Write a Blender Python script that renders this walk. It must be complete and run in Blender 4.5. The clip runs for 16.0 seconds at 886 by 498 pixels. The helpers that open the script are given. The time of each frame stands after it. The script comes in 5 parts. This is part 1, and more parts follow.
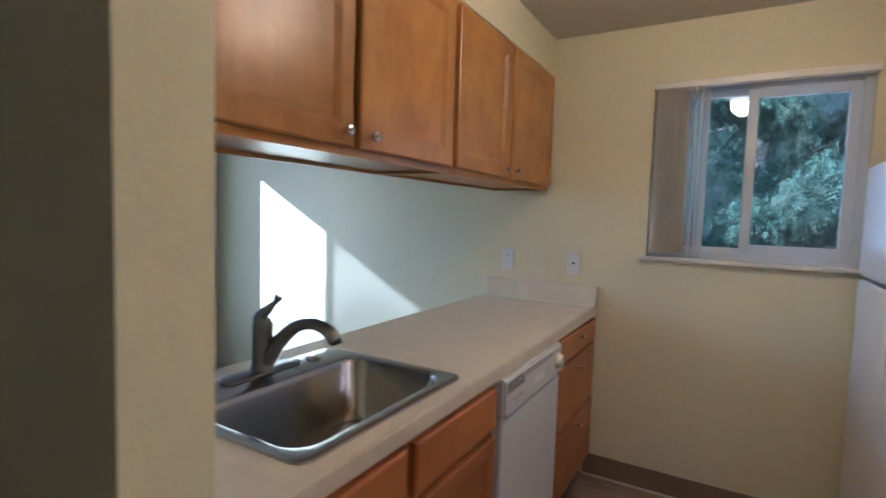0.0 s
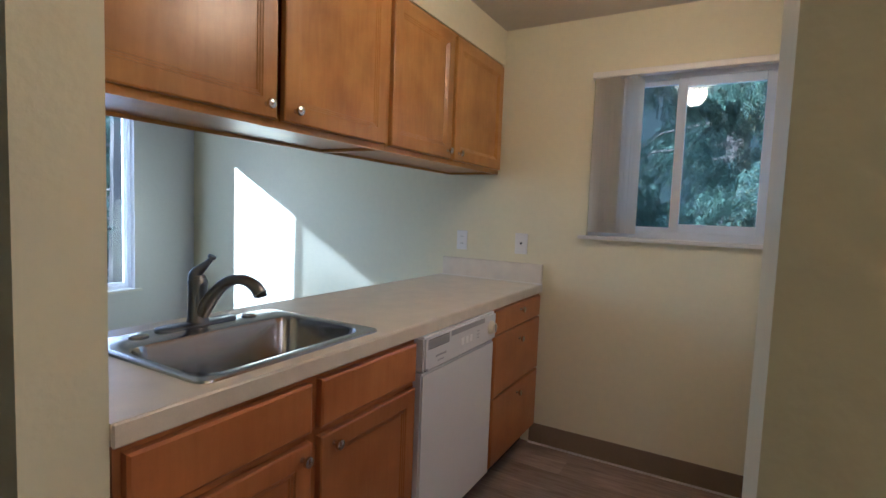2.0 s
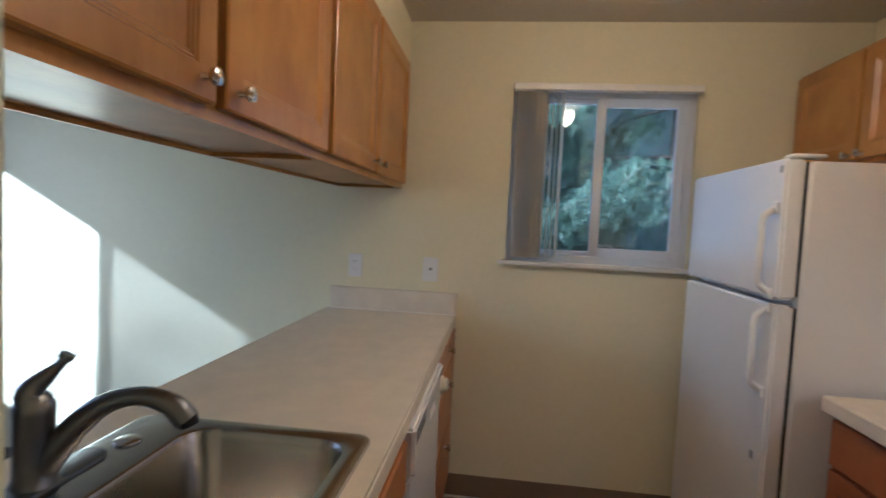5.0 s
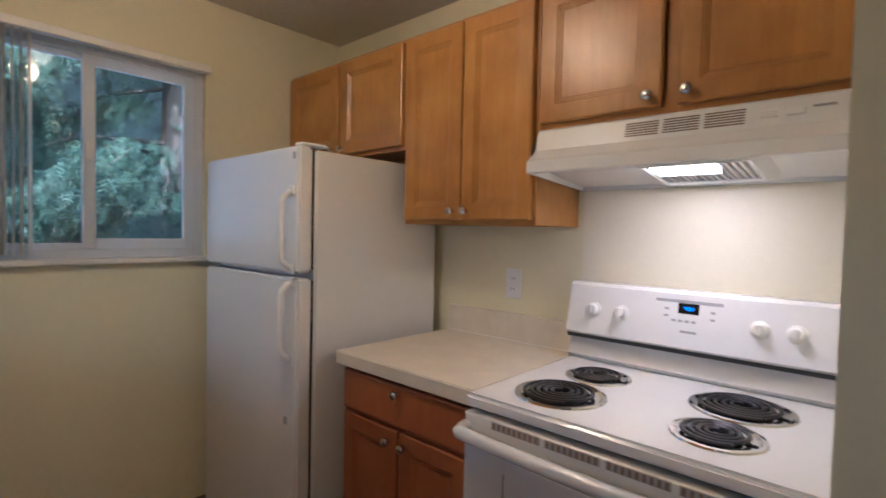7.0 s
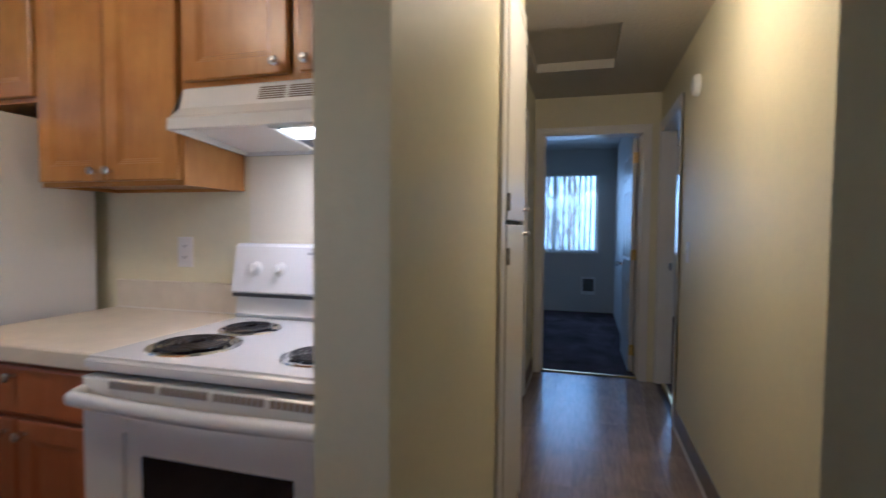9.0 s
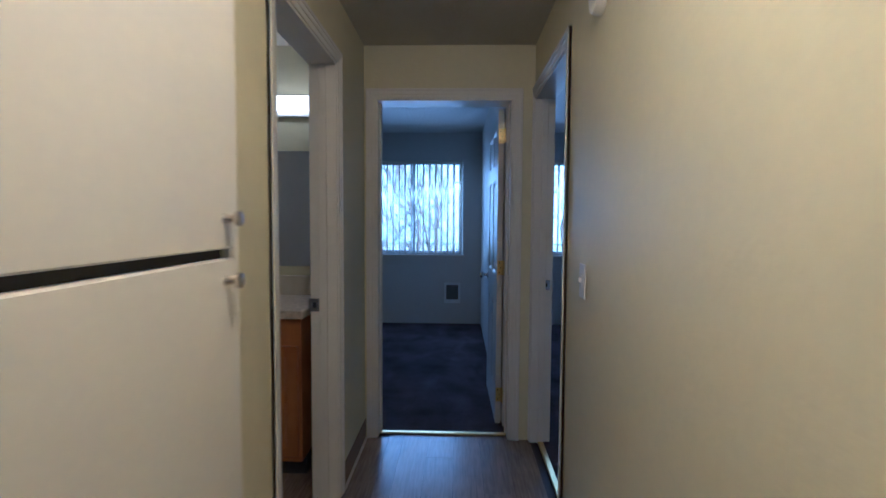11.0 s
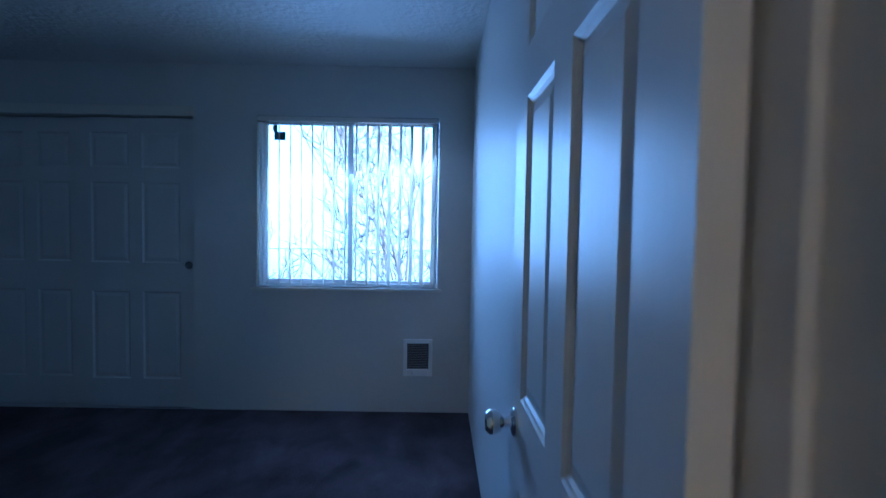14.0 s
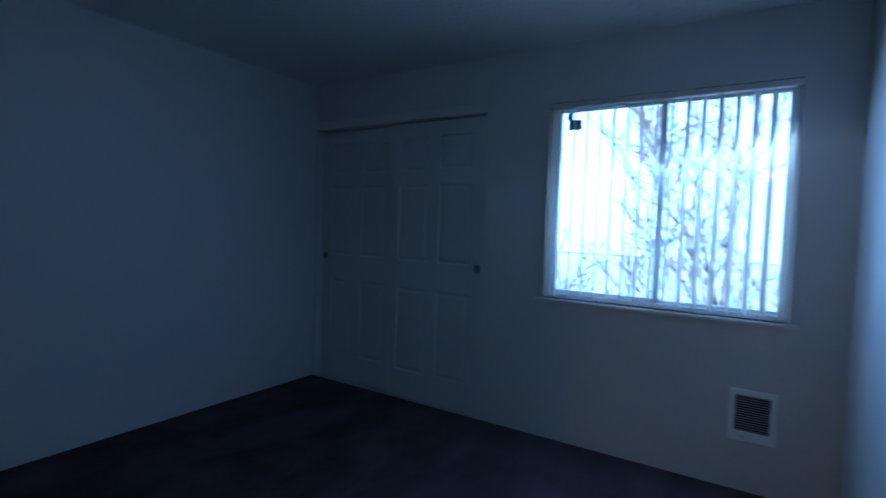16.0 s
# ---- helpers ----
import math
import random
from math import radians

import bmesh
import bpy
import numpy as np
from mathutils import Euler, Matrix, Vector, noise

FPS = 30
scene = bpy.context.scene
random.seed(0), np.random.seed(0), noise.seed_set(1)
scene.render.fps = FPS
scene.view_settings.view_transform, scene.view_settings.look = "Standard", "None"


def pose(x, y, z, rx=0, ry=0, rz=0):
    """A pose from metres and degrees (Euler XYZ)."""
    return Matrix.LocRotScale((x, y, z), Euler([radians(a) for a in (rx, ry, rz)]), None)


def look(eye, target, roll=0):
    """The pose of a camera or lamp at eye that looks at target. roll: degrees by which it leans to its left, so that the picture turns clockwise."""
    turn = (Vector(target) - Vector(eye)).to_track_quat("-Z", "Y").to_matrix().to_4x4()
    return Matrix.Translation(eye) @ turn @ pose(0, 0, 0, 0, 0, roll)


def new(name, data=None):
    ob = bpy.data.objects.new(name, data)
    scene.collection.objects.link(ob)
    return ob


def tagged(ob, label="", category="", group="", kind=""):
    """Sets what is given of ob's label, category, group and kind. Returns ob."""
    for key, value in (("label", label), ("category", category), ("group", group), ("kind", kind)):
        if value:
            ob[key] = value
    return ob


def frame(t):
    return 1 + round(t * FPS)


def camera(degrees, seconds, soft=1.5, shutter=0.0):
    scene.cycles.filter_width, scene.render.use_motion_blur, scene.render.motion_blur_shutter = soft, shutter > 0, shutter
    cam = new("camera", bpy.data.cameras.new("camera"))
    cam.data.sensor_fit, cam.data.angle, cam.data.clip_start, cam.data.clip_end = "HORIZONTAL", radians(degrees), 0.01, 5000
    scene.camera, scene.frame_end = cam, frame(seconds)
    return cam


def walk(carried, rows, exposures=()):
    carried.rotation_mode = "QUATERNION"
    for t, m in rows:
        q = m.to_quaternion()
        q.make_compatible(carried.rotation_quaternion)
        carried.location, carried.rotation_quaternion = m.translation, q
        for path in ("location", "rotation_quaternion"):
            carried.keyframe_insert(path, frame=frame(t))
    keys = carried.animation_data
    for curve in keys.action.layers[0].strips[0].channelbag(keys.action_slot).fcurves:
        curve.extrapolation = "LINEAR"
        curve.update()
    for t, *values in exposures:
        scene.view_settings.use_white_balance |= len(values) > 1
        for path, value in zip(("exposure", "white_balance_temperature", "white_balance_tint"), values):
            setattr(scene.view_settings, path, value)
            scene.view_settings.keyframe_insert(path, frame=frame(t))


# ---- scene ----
cam = camera(83.4, 16.0, shutter=0.5)
PATH = [
    (0, (-1.182, -2.665, 1.377), (-2.183, -0.94, 1.237), 1.8),
    (0.5, (-0.976, -2.626, 1.396), (-1.961, -0.891, 1.252), 2.0),
    (1, (-0.939, -2.636, 1.406), (-1.925, -0.902, 1.262), 2.1),
    (1.5, (-0.918, -2.675, 1.345), (-1.906, -0.942, 1.2), 2.2),
    (2, (-0.895, -2.676, 1.295), (-1.885, -0.944, 1.147), 2.2),
    (2.5, (-0.904, -2.662, 1.238), (-1.899, -0.934, 1.087), 2.3),
    (3, (-0.907, -2.659, 1.211), (-1.914, -0.937, 1.058), 2.4),
    (3.2, (-0.92, -2.657, 1.242), (-1.928, -0.937, 1.087), 2.4),
    (5.3, (-1.628, -2.363, 1.377), (-1.586, -0.366, 1.272), 2.7),
    (5.5, (-1.634, -2.326, 1.378), (-1.389, -0.343, 1.281), 2.6),
    (6, (-1.679, -2.301, 1.373), (-0.796, -0.509, 1.287), 2.0),
    (6.5, (-1.641, -2.276, 1.358), (-0.363, -0.74, 1.288), 1.6),
    (7, (-1.64, -2.286, 1.337), (-0.16, -0.943, 1.267), 1.3),
    (7.5, (-1.628, -2.338, 1.272), (-0.03, -1.139, 1.197), 1.1),
    (8, (-1.62, -2.427, 1.214), (0.073, -1.366, 1.133), 0.9),
    (8.5, (-1.616, -2.543, 1.216), (0.206, -1.721, 1.134), 0.7),
    (9, (-1.556, -2.643, 1.239), (0.366, -2.096, 1.153), 0.5),
    (9.5, (-1.372, -2.722, 1.293), (0.594, -2.369, 1.192), 0.4),
    (10, (-1.019, -2.733, 1.284), (0.966, -2.515, 1.182), 0.4),
    (10.2, (-0.878, -2.74, 1.298), (1.112, -2.568, 1.194), 0.3),
    (12.3, (1.127, -2.811, 1.332), (3.124, -2.8, 1.211), 0.6),
    (12.5, (1.312, -2.783, 1.338), (3.309, -2.778, 1.218), 0.6),
    (13, (1.776, -2.789, 1.354), (3.773, -2.812, 1.233), 0.9),
    (13.5, (2.233, -2.812, 1.341), (4.229, -2.845, 1.235), 0.9),
    (14, (2.617, -2.84, 1.319), (4.615, -2.857, 1.23), 1.0),
    (14.5, (2.841, -2.856, 1.357), (4.837, -2.771, 1.26), 1.1),
    (15, (2.989, -2.815, 1.4), (4.918, -2.299, 1.279), 1.2),
    (15.5, (3.066, -2.734, 1.41), (4.905, -1.961, 1.27), 1.2),
    (16, (3.159, -2.695, 1.31), (4.843, -1.621, 1.211), 1.9),
]
walk(cam, [(t, look(eye, target, roll)) for t, eye, target, roll in PATH],
     exposures=[(0.0, 2.82, 4140, 10), (3.0, 2.75, 4200, 10), (5.5, 2.64, 4340, 10), (8.0, 2.58, 4390, 10), (10.0, 2.78, 3800, 10), (12.3, 3.06, 3760, 10), (13.5, 3.38, 3640, 10), (14.5, 3.38, 3780, 10), (15.5, 3.08, 3880, 10), (16.0, 3.05, 3880, 10)])

# ---- world, sun, lamps ----
SUN_EL, SUN_AZ = 22.0, 227.0
world = bpy.data.worlds.new("sky_world")
scene.world = world
world.use_nodes = True
wn = world.node_tree
sky = wn.nodes.new("ShaderNodeTexSky")
sky.sky_type = 'NISHITA'
sky.sun_disc = False
sky.sun_elevation = radians(SUN_EL)
sky.sun_rotation = radians(SUN_AZ)
wn.nodes["Background"].inputs["Strength"].default_value = 0.15
wn.links.new(sky.outputs[0], wn.nodes["Background"].inputs["Color"])

sun_data = bpy.data.lights.new("sun", 'SUN')
sun_data.energy, sun_data.angle, sun_data.color = 3.5, radians(0.9), (1.0, 0.94, 0.84)
sun = new("sun", sun_data)
sun_way = Vector((math.sin(radians(47)) * math.cos(radians(SUN_EL)), math.cos(radians(47)) * math.cos(radians(SUN_EL)), -math.sin(radians(SUN_EL))))
sun.matrix_world = sun_way.to_track_quat("-Z", "Y").to_matrix().to_4x4()

WARM = (1.0, 0.61, 0.27)


def point_lamp(name, place, watts, radius):
    data = bpy.data.lights.new(name, 'POINT')
    data.energy, data.color, data.shadow_soft_size = watts, WARM, radius
    lamp = new(name, data)
    lamp.location = place
    return lamp


point_lamp("kitchen_lamp", (-1.17, -1.20, 2.185), 3.3, 0.08)
point_lamp("hall_lamp", (0.30, -2.76, 2.185), 3.5, 0.08)
hood_data = bpy.data.lights.new("hood_lamp", 'AREA')
hood_data.shape, hood_data.size, hood_data.size_y, hood_data.energy, hood_data.color = 'RECTANGLE', 0.075, 0.145, 0.38, (1.0, 0.71, 0.55)
hood_lamp = new("hood_lamp", hood_data)
hood_lamp.location = (-0.258, -1.875, 1.502)


def sky_lamp(name, place, way, width, height, watts, color=(0.79, 0.90, 1.0)):
    """Sky light entering through a window's opening."""
    data = bpy.data.lights.new(name, 'AREA')
    data.shape, data.size, data.size_y, data.energy, data.color = 'RECTANGLE', width, height, watts, color
    lamp = new(name, data)
    lamp.matrix_world = Matrix.Translation(place) @ Vector(way).to_track_quat("-Z", "Y").to_matrix().to_4x4()


sky_lamp("sky_bedroom_one", (6.255, -2.205, 1.50), (-1, -0.1, -0.75), 1.15, 1.1, 1.7)
sky_lamp("sky_bedroom_two", (6.255, -4.275, 1.50), (-1, 0.1, -0.75), 1.15, 1.1, 1.9)
sky_lamp("sky_dining", (-5.12, -1.29, 1.32), (1, 0, -0.2), 1.45, 1.3, 3.2, (1.0, 0.93, 0.96))
sky_lamp("sky_kitchen", (-1.13, 0.19, 1.63), (0, -1, -0.25), 0.74, 0.74, 0.32)

# ---- materials ----
def mat(name, color, rough=0.6, metal=0.0, var=0.06, scale=6.0, fine=120.0, bump=0.0, bump_scale=200.0, spec=0.5, stretch=(1, 1, 1), bump_dist=0.001, coat=0.0):
    m = bpy.data.materials.new(name)
    m.use_nodes = True
    n, l = m.node_tree.nodes, m.node_tree.links
    b = n["Principled BSDF"]
    b.inputs["Roughness"].default_value, b.inputs["Metallic"].default_value = rough, metal
    b.inputs["Specular IOR Level"].default_value = spec
    b.inputs["Coat Weight"].default_value = coat
    tc = n.new("ShaderNodeTexCoord")
    mp = n.new("ShaderNodeMapping")
    mp.inputs["Scale"].default_value = stretch
    l.new(tc.outputs["Object"], mp.inputs["Vector"])
    n1, n2 = n.new("ShaderNodeTexNoise"), n.new("ShaderNodeTexNoise")
    n1.inputs["Scale"].default_value, n2.inputs["Scale"].default_value = scale, fine
    n1.inputs["Detail"].default_value = 4
    l.new(mp.outputs[0], n1.inputs["Vector"]), l.new(mp.outputs[0], n2.inputs["Vector"])
    mix = n.new("ShaderNodeMix")
    mix.data_type = 'FLOAT'
    mix.inputs[0].default_value = 0.4
    l.new(n1.outputs["Fac"], mix.inputs[2]), l.new(n2.outputs["Fac"], mix.inputs[3])
    ramp = n.new("ShaderNodeValToRGB")
    c = Vector(color)
    ramp.color_ramp.elements[0].position, ramp.color_ramp.elements[1].position = 0.3, 0.7
    ramp.color_ramp.elements[0].color = (*(c * (1 - var)), 1)
    ramp.color_ramp.elements[1].color = (*[min(1, v) for v in c * (1 + var)], 1)
    l.new(mix.outputs[0], ramp.inputs[0])
    l.new(ramp.outputs[0], b.inputs["Base Color"])
    if bump:
        n3, bp = n.new("ShaderNodeTexNoise"), n.new("ShaderNodeBump")
        n3.inputs["Scale"].default_value, n3.inputs["Detail"].default_value = bump_scale, 3
        l.new(mp.outputs[0], n3.inputs["Vector"])
        bp.inputs["Strength"].default_value, bp.inputs["Distance"].default_value = bump, bump_dist
        l.new(n3.outputs["Fac"], bp.inputs["Height"]), l.new(bp.outputs[0], b.inputs["Normal"])
    return m


def wood(name, dark, light, stretch, rough=0.36, rnd=0.10, coat=0.0, blotch=0.72):
    """Stained wood with long grain and a change of tone from piece to piece."""
    m = mat(name, light, rough, coat=coat)
    n, l = m.node_tree.nodes, m.node_tree.links
    for k in [k for k in n if k.type in ('VALTORGB', 'MIX', 'TEX_NOISE')]:
        n.remove(k)
    mp = [k for k in n if k.type == 'MAPPING'][0]
    mp.inputs["Scale"].default_value = stretch
    tc = [k for k in n if k.type == 'TEX_COORD'][0]
    info = n.new("ShaderNodeObjectInfo")
    g, blot = n.new("ShaderNodeTexNoise"), n.new("ShaderNodeTexNoise")
    g.inputs["Scale"].default_value, g.inputs["Detail"].default_value, g.inputs["Distortion"].default_value = 9, 8, 0.6
    blot.inputs["Scale"].default_value, blot.inputs["Detail"].default_value = 6, 4
    g.noise_dimensions = blot.noise_dimensions = '4D'
    wv = n.new("ShaderNodeMath")
    wv.operation = 'MULTIPLY'
    wv.inputs[1].default_value = 40
    l.new(info.outputs["Random"], wv.inputs[0])
    l.new(wv.outputs[0], g.inputs["W"]), l.new(wv.outputs[0], blot.inputs["W"])
    l.new(mp.outputs[0], g.inputs["Vector"]), l.new(tc.outputs["Object"], blot.inputs["Vector"])
    mix = n.new("ShaderNodeMix")
    mix.data_type = 'FLOAT'
    mix.inputs[0].default_value = blotch
    l.new(g.outputs["Fac"], mix.inputs[2]), l.new(blot.outputs["Fac"], mix.inputs[3])
    ramp = n.new("ShaderNodeValToRGB")
    ramp.color_ramp.elements[0].position, ramp.color_ramp.elements[1].position = 0.3, 0.68
    ramp.color_ramp.elements[0].color, ramp.color_ramp.elements[1].color = (*dark, 1), (*light, 1)
    l.new(mix.outputs[0], ramp.inputs[0])
    hsv = n.new("ShaderNodeHueSaturation")
    mr = n.new("ShaderNodeMapRange")
    mr.inputs["To Min"].default_value, mr.inputs["To Max"].default_value = 1 - rnd, 1 + rnd
    l.new(info.outputs["Random"], mr.inputs["Value"]), l.new(mr.outputs[0], hsv.inputs["Value"])
    l.new(ramp.outputs[0], hsv.inputs["Color"])
    b = n["Principled BSDF"]
    l.new(hsv.outputs[0], b.inputs["Base Color"])
    bp = n.new("ShaderNodeBump")
    bp.inputs["Strength"].default_value, bp.inputs["Distance"].default_value = 0.12, 0.0006
    l.new(g.outputs["Fac"], bp.inputs["Height"]), l.new(bp.outputs[0], b.inputs["Normal"])
    return m


def carpet_material():
    """Cut pile: fibre speckle, and broad streaks where the vacuum has turned the pile."""
    m = mat("dark_brown_carpet", (0.085, 0.070, 0.076), 0.98, var=0.5, scale=3.0, fine=190, bump=1.0, bump_scale=330, bump_dist=0.008, spec=0.1)
    n, l = m.node_tree.nodes, m.node_tree.links
    b = n["Principled BSDF"]
    col = b.inputs["Base Color"].links[0].from_socket
    tc, mp, st, ramp, mx = n.new("ShaderNodeTexCoord"), n.new("ShaderNodeMapping"), n.new("ShaderNodeTexNoise"), n.new("ShaderNodeValToRGB"), n.new("ShaderNodeMix")
    mp.inputs["Rotation"].default_value = (0, 0, 0.25)
    mp.inputs["Scale"].default_value = (1.2, 2.6, 1)
    st.inputs["Scale"].default_value, st.inputs["Detail"].default_value, st.inputs["Distortion"].default_value = 1.5, 5, 0.8
    ramp.color_ramp.elements[0].position, ramp.color_ramp.elements[1].position = 0.36, 0.70
    ramp.color_ramp.elements[0].color, ramp.color_ramp.elements[1].color = (0.85, 0.85, 0.85, 1), (1.40, 1.38, 1.42, 1)
    mx.data_type, mx.blend_type = 'RGBA', 'MULTIPLY'
    mx.inputs[0].default_value = 1.0
    l.new(tc.outputs["Object"], mp.inputs["Vector"]), l.new(mp.outputs[0], st.inputs["Vector"]), l.new(st.outputs["Fac"], ramp.inputs[0])
    l.new(col, mx.inputs[6]), l.new(ramp.outputs[0], mx.inputs[7]), l.new(mx.outputs[2], b.inputs["Base Color"])
    return m


M_WALL = mat("cream_wall_paint", (0.725, 0.675, 0.450), 0.55, var=0.035, scale=1.5, fine=30, spec=0.32, bump=0.26, bump_scale=60, bump_dist=0.004)
M_WHITEWALL = mat("white_wall_paint", (0.68, 0.67, 0.65), 0.5, var=0.03, scale=1.5, fine=30, spec=0.35, bump=0.35, bump_scale=48, bump_dist=0.004)
M_CEIL_BED = mat("white_textured_ceiling_paint", (0.66, 0.65, 0.63), 0.5, var=0.04, scale=2, fine=60, bump=1.0, bump_scale=30, bump_dist=0.012)
M_CEIL = mat("textured_ceiling_paint", (0.56, 0.52, 0.43), 0.55, var=0.03, scale=2, fine=60, bump=0.8, bump_scale=45, bump_dist=0.006)
M_TRIM = mat("white_trim_paint", (0.76, 0.73, 0.66), 0.34, var=0.03, scale=4, fine=80, bump=0.04, bump_scale=60)
M_DOOR = mat("glossy_white_door_paint", (0.66, 0.65, 0.64), 0.40, var=0.03, scale=3, fine=80, bump=0.25, bump_scale=30, stretch=(3, 3, 0.25), bump_dist=0.001)
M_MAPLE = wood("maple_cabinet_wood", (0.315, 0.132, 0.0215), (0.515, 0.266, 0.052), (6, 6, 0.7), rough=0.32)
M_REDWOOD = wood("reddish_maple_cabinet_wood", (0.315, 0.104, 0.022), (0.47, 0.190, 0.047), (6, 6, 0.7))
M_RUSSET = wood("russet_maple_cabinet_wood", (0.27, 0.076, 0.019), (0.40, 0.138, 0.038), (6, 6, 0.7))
M_LAM = mat("speckled_beige_laminate", (0.68, 0.61, 0.475), 0.4, var=0.10, scale=14, fine=420, bump=0.05, bump_scale=500)
M_SPLASH = mat("off_white_wall_panel", (0.75, 0.70, 0.54), 0.45, var=0.03, scale=2, fine=60, bump=0.06, bump_scale=80)
M_GRANITE = mat("mottled_vanity_laminate", (0.56, 0.48, 0.36), 0.55, var=0.30, scale=40, fine=150)
M_STEEL = mat("brushed_stainless_steel", (0.46, 0.445, 0.43), 0.2, 1.0, var=0.06, scale=8, fine=200, bump=0.1, bump_scale=120, stretch=(1, 8, 1))
M_NICKEL = mat("brushed_nickel", (0.62, 0.58, 0.53), 0.22, 1.0, var=0.05)
M_DARKSTEEL = mat("dark_brushed_steel_faucet", (0.23, 0.235, 0.25), 0.33, 1.0, var=0.06)
M_CHROME = mat("chrome", (0.72, 0.72, 0.72), 0.12, 1.0, var=0.03)
M_BRASS = mat("polished_brass", (0.68, 0.53, 0.22), 0.3, 1.0, var=0.08)
M_ENAMEL = mat("white_enamel", (0.76, 0.755, 0.74), 0.25, var=0.02, scale=2, fine=40, coat=0.3)
M_HEATER = mat("bright_white_enamel", (0.88, 0.875, 0.86), 0.3, var=0.02)
M_FRIDGE = mat("pebbled_white_enamel", (0.74, 0.73, 0.70), 0.33, var=0.02, scale=2, fine=60, bump=0.25, bump_scale=260, bump_dist=0.001)
M_PLASTIC = mat("white_plastic", (0.76, 0.75, 0.72), 0.4, var=0.02)
M_IVORY = mat("ivory_plastic", (0.72, 0.66, 0.50), 0.4, var=0.03)
M_BLACK = mat("black_coil", (0.012, 0.011, 0.011), 0.4, var=0.2)
M_BLACKGLASS = mat("black_oven_glass", (0.008, 0.008, 0.009), 0.06, var=0.1)
# Gasket rubber, and the near-black that paints shade in gaps and reveals.
M_DARKGAP = mat("dark_gasket_and_gap_shade", (0.03, 0.03, 0.03), 0.7, var=0.15)
M_GREY = mat("grey_print", (0.34, 0.34, 0.35), 0.6, var=0.05)
M_COVE = mat("tan_rubber_cove_base", (0.20, 0.145, 0.095), 0.5, var=0.08)
M_CAULK = mat("pale_floor_caulk", (0.55, 0.50, 0.42), 0.6, var=0.06)
M_CARPET = carpet_material()
M_PLANK = wood("brown_vinyl_plank", (0.18, 0.133, 0.106), (0.38, 0.290, 0.228), (0.7, 9, 1), rough=0.25, rnd=0.16, blotch=0.35)
M_SUBFLOOR = mat("dark_floor_seam", (0.035, 0.027, 0.022), 0.6, var=0.1)
M_BARK = mat("grey_brown_bark", (0.085, 0.065, 0.05), 0.9, var=0.35, scale=8, fine=60, bump=0.8, bump_scale=30, bump_dist=0.01)
M_GRASS = mat("lawn", (0.05, 0.075, 0.03), 0.95, var=0.35, scale=0.6, fine=30)
M_SIDING = mat("grey_siding_board", (0.16, 0.15, 0.14), 0.7, var=0.1)
M_PALE_GROUND = mat("pale_added_ground", (0.28, 0.28, 0.27), 0.8, var=0.08, scale=0.3, fine=4)
M_TREE_SHADE = mat("painted_tree_shade", (0.006, 0.011, 0.008), 0.95, var=0.75, scale=0.7, fine=6)
M_TAG = mat("dark_blue_plastic", (0.10, 0.20, 0.30), 0.5, var=0.1)
M_SCREEN = mat("charcoal_insect_screen", (0.02, 0.02, 0.02), 0.8, var=0.1)


def vane_material(name="translucent_vinyl_vane", color=(0.90, 0.83, 0.69), share=0.22):
    m = mat(name, color, 0.45, var=0.02)
    n, l = m.node_tree.nodes, m.node_tree.links
    tr, mx = n.new("ShaderNodeBsdfTranslucent"), n.new("ShaderNodeMixShader")
    tr.inputs[0].default_value = (0.74, 0.73, 0.70, 1)
    mx.inputs[0].default_value = share
    l.new(n["Principled BSDF"].outputs[0], mx.inputs[1]), l.new(tr.outputs[0], mx.inputs[2])
    l.new(mx.outputs[0], n["Material Output"].inputs["Surface"])
    return m


def glass_material():
    m = bpy.data.materials.new("clear_window_glass")
    m.use_nodes = True
    n, l = m.node_tree.nodes, m.node_tree.links
    tr, gl, mx, fr = n.new("ShaderNodeBsdfTransparent"), n.new("ShaderNodeBsdfGlossy"), n.new("ShaderNodeMixShader"), n.new("ShaderNodeFresnel")
    tr.inputs[0].default_value = (0.93, 0.95, 0.95, 1)
    gl.inputs["Roughness"].default_value = 0.01
    fr.inputs["IOR"].default_value = 1.55
    l.new(fr.outputs[0], mx.inputs[0]), l.new(tr.outputs[0], mx.inputs[1]), l.new(gl.outputs[0], mx.inputs[2])
    l.new(mx.outputs[0], n["Material Output"].inputs["Surface"])
    return m


def screen_material():
    """A woven insect screen; its pale, dense threads imitate haze and dim the sun."""
    m = bpy.data.materials.new("hazy_insect_screen")
    m.use_nodes = True
    n, l = m.node_tree.nodes, m.node_tree.links
    tr, df, mx = n.new("ShaderNodeBsdfTransparent"), n.new("ShaderNodeBsdfDiffuse"), n.new("ShaderNodeMixShader")
    df.inputs[0].default_value = (0.30, 0.31, 0.32, 1)
    mx.inputs[0].default_value = 0.64
    l.new(tr.outputs[0], mx.inputs[1]), l.new(df.outputs[0], mx.inputs[2])
    l.new(mx.outputs[0], n["Material Output"].inputs["Surface"])
    return m


def glow(name, color, strength):
    m = bpy.data.materials.new(name)
    m.use_nodes = True
    b = m.node_tree.nodes["Principled BSDF"]
    b.inputs["Base Color"].default_value = (*color, 1)
    b.inputs["Emission Color"].default_value = (*color, 1)
    b.inputs["Emission Strength"].default_value = strength
    return m


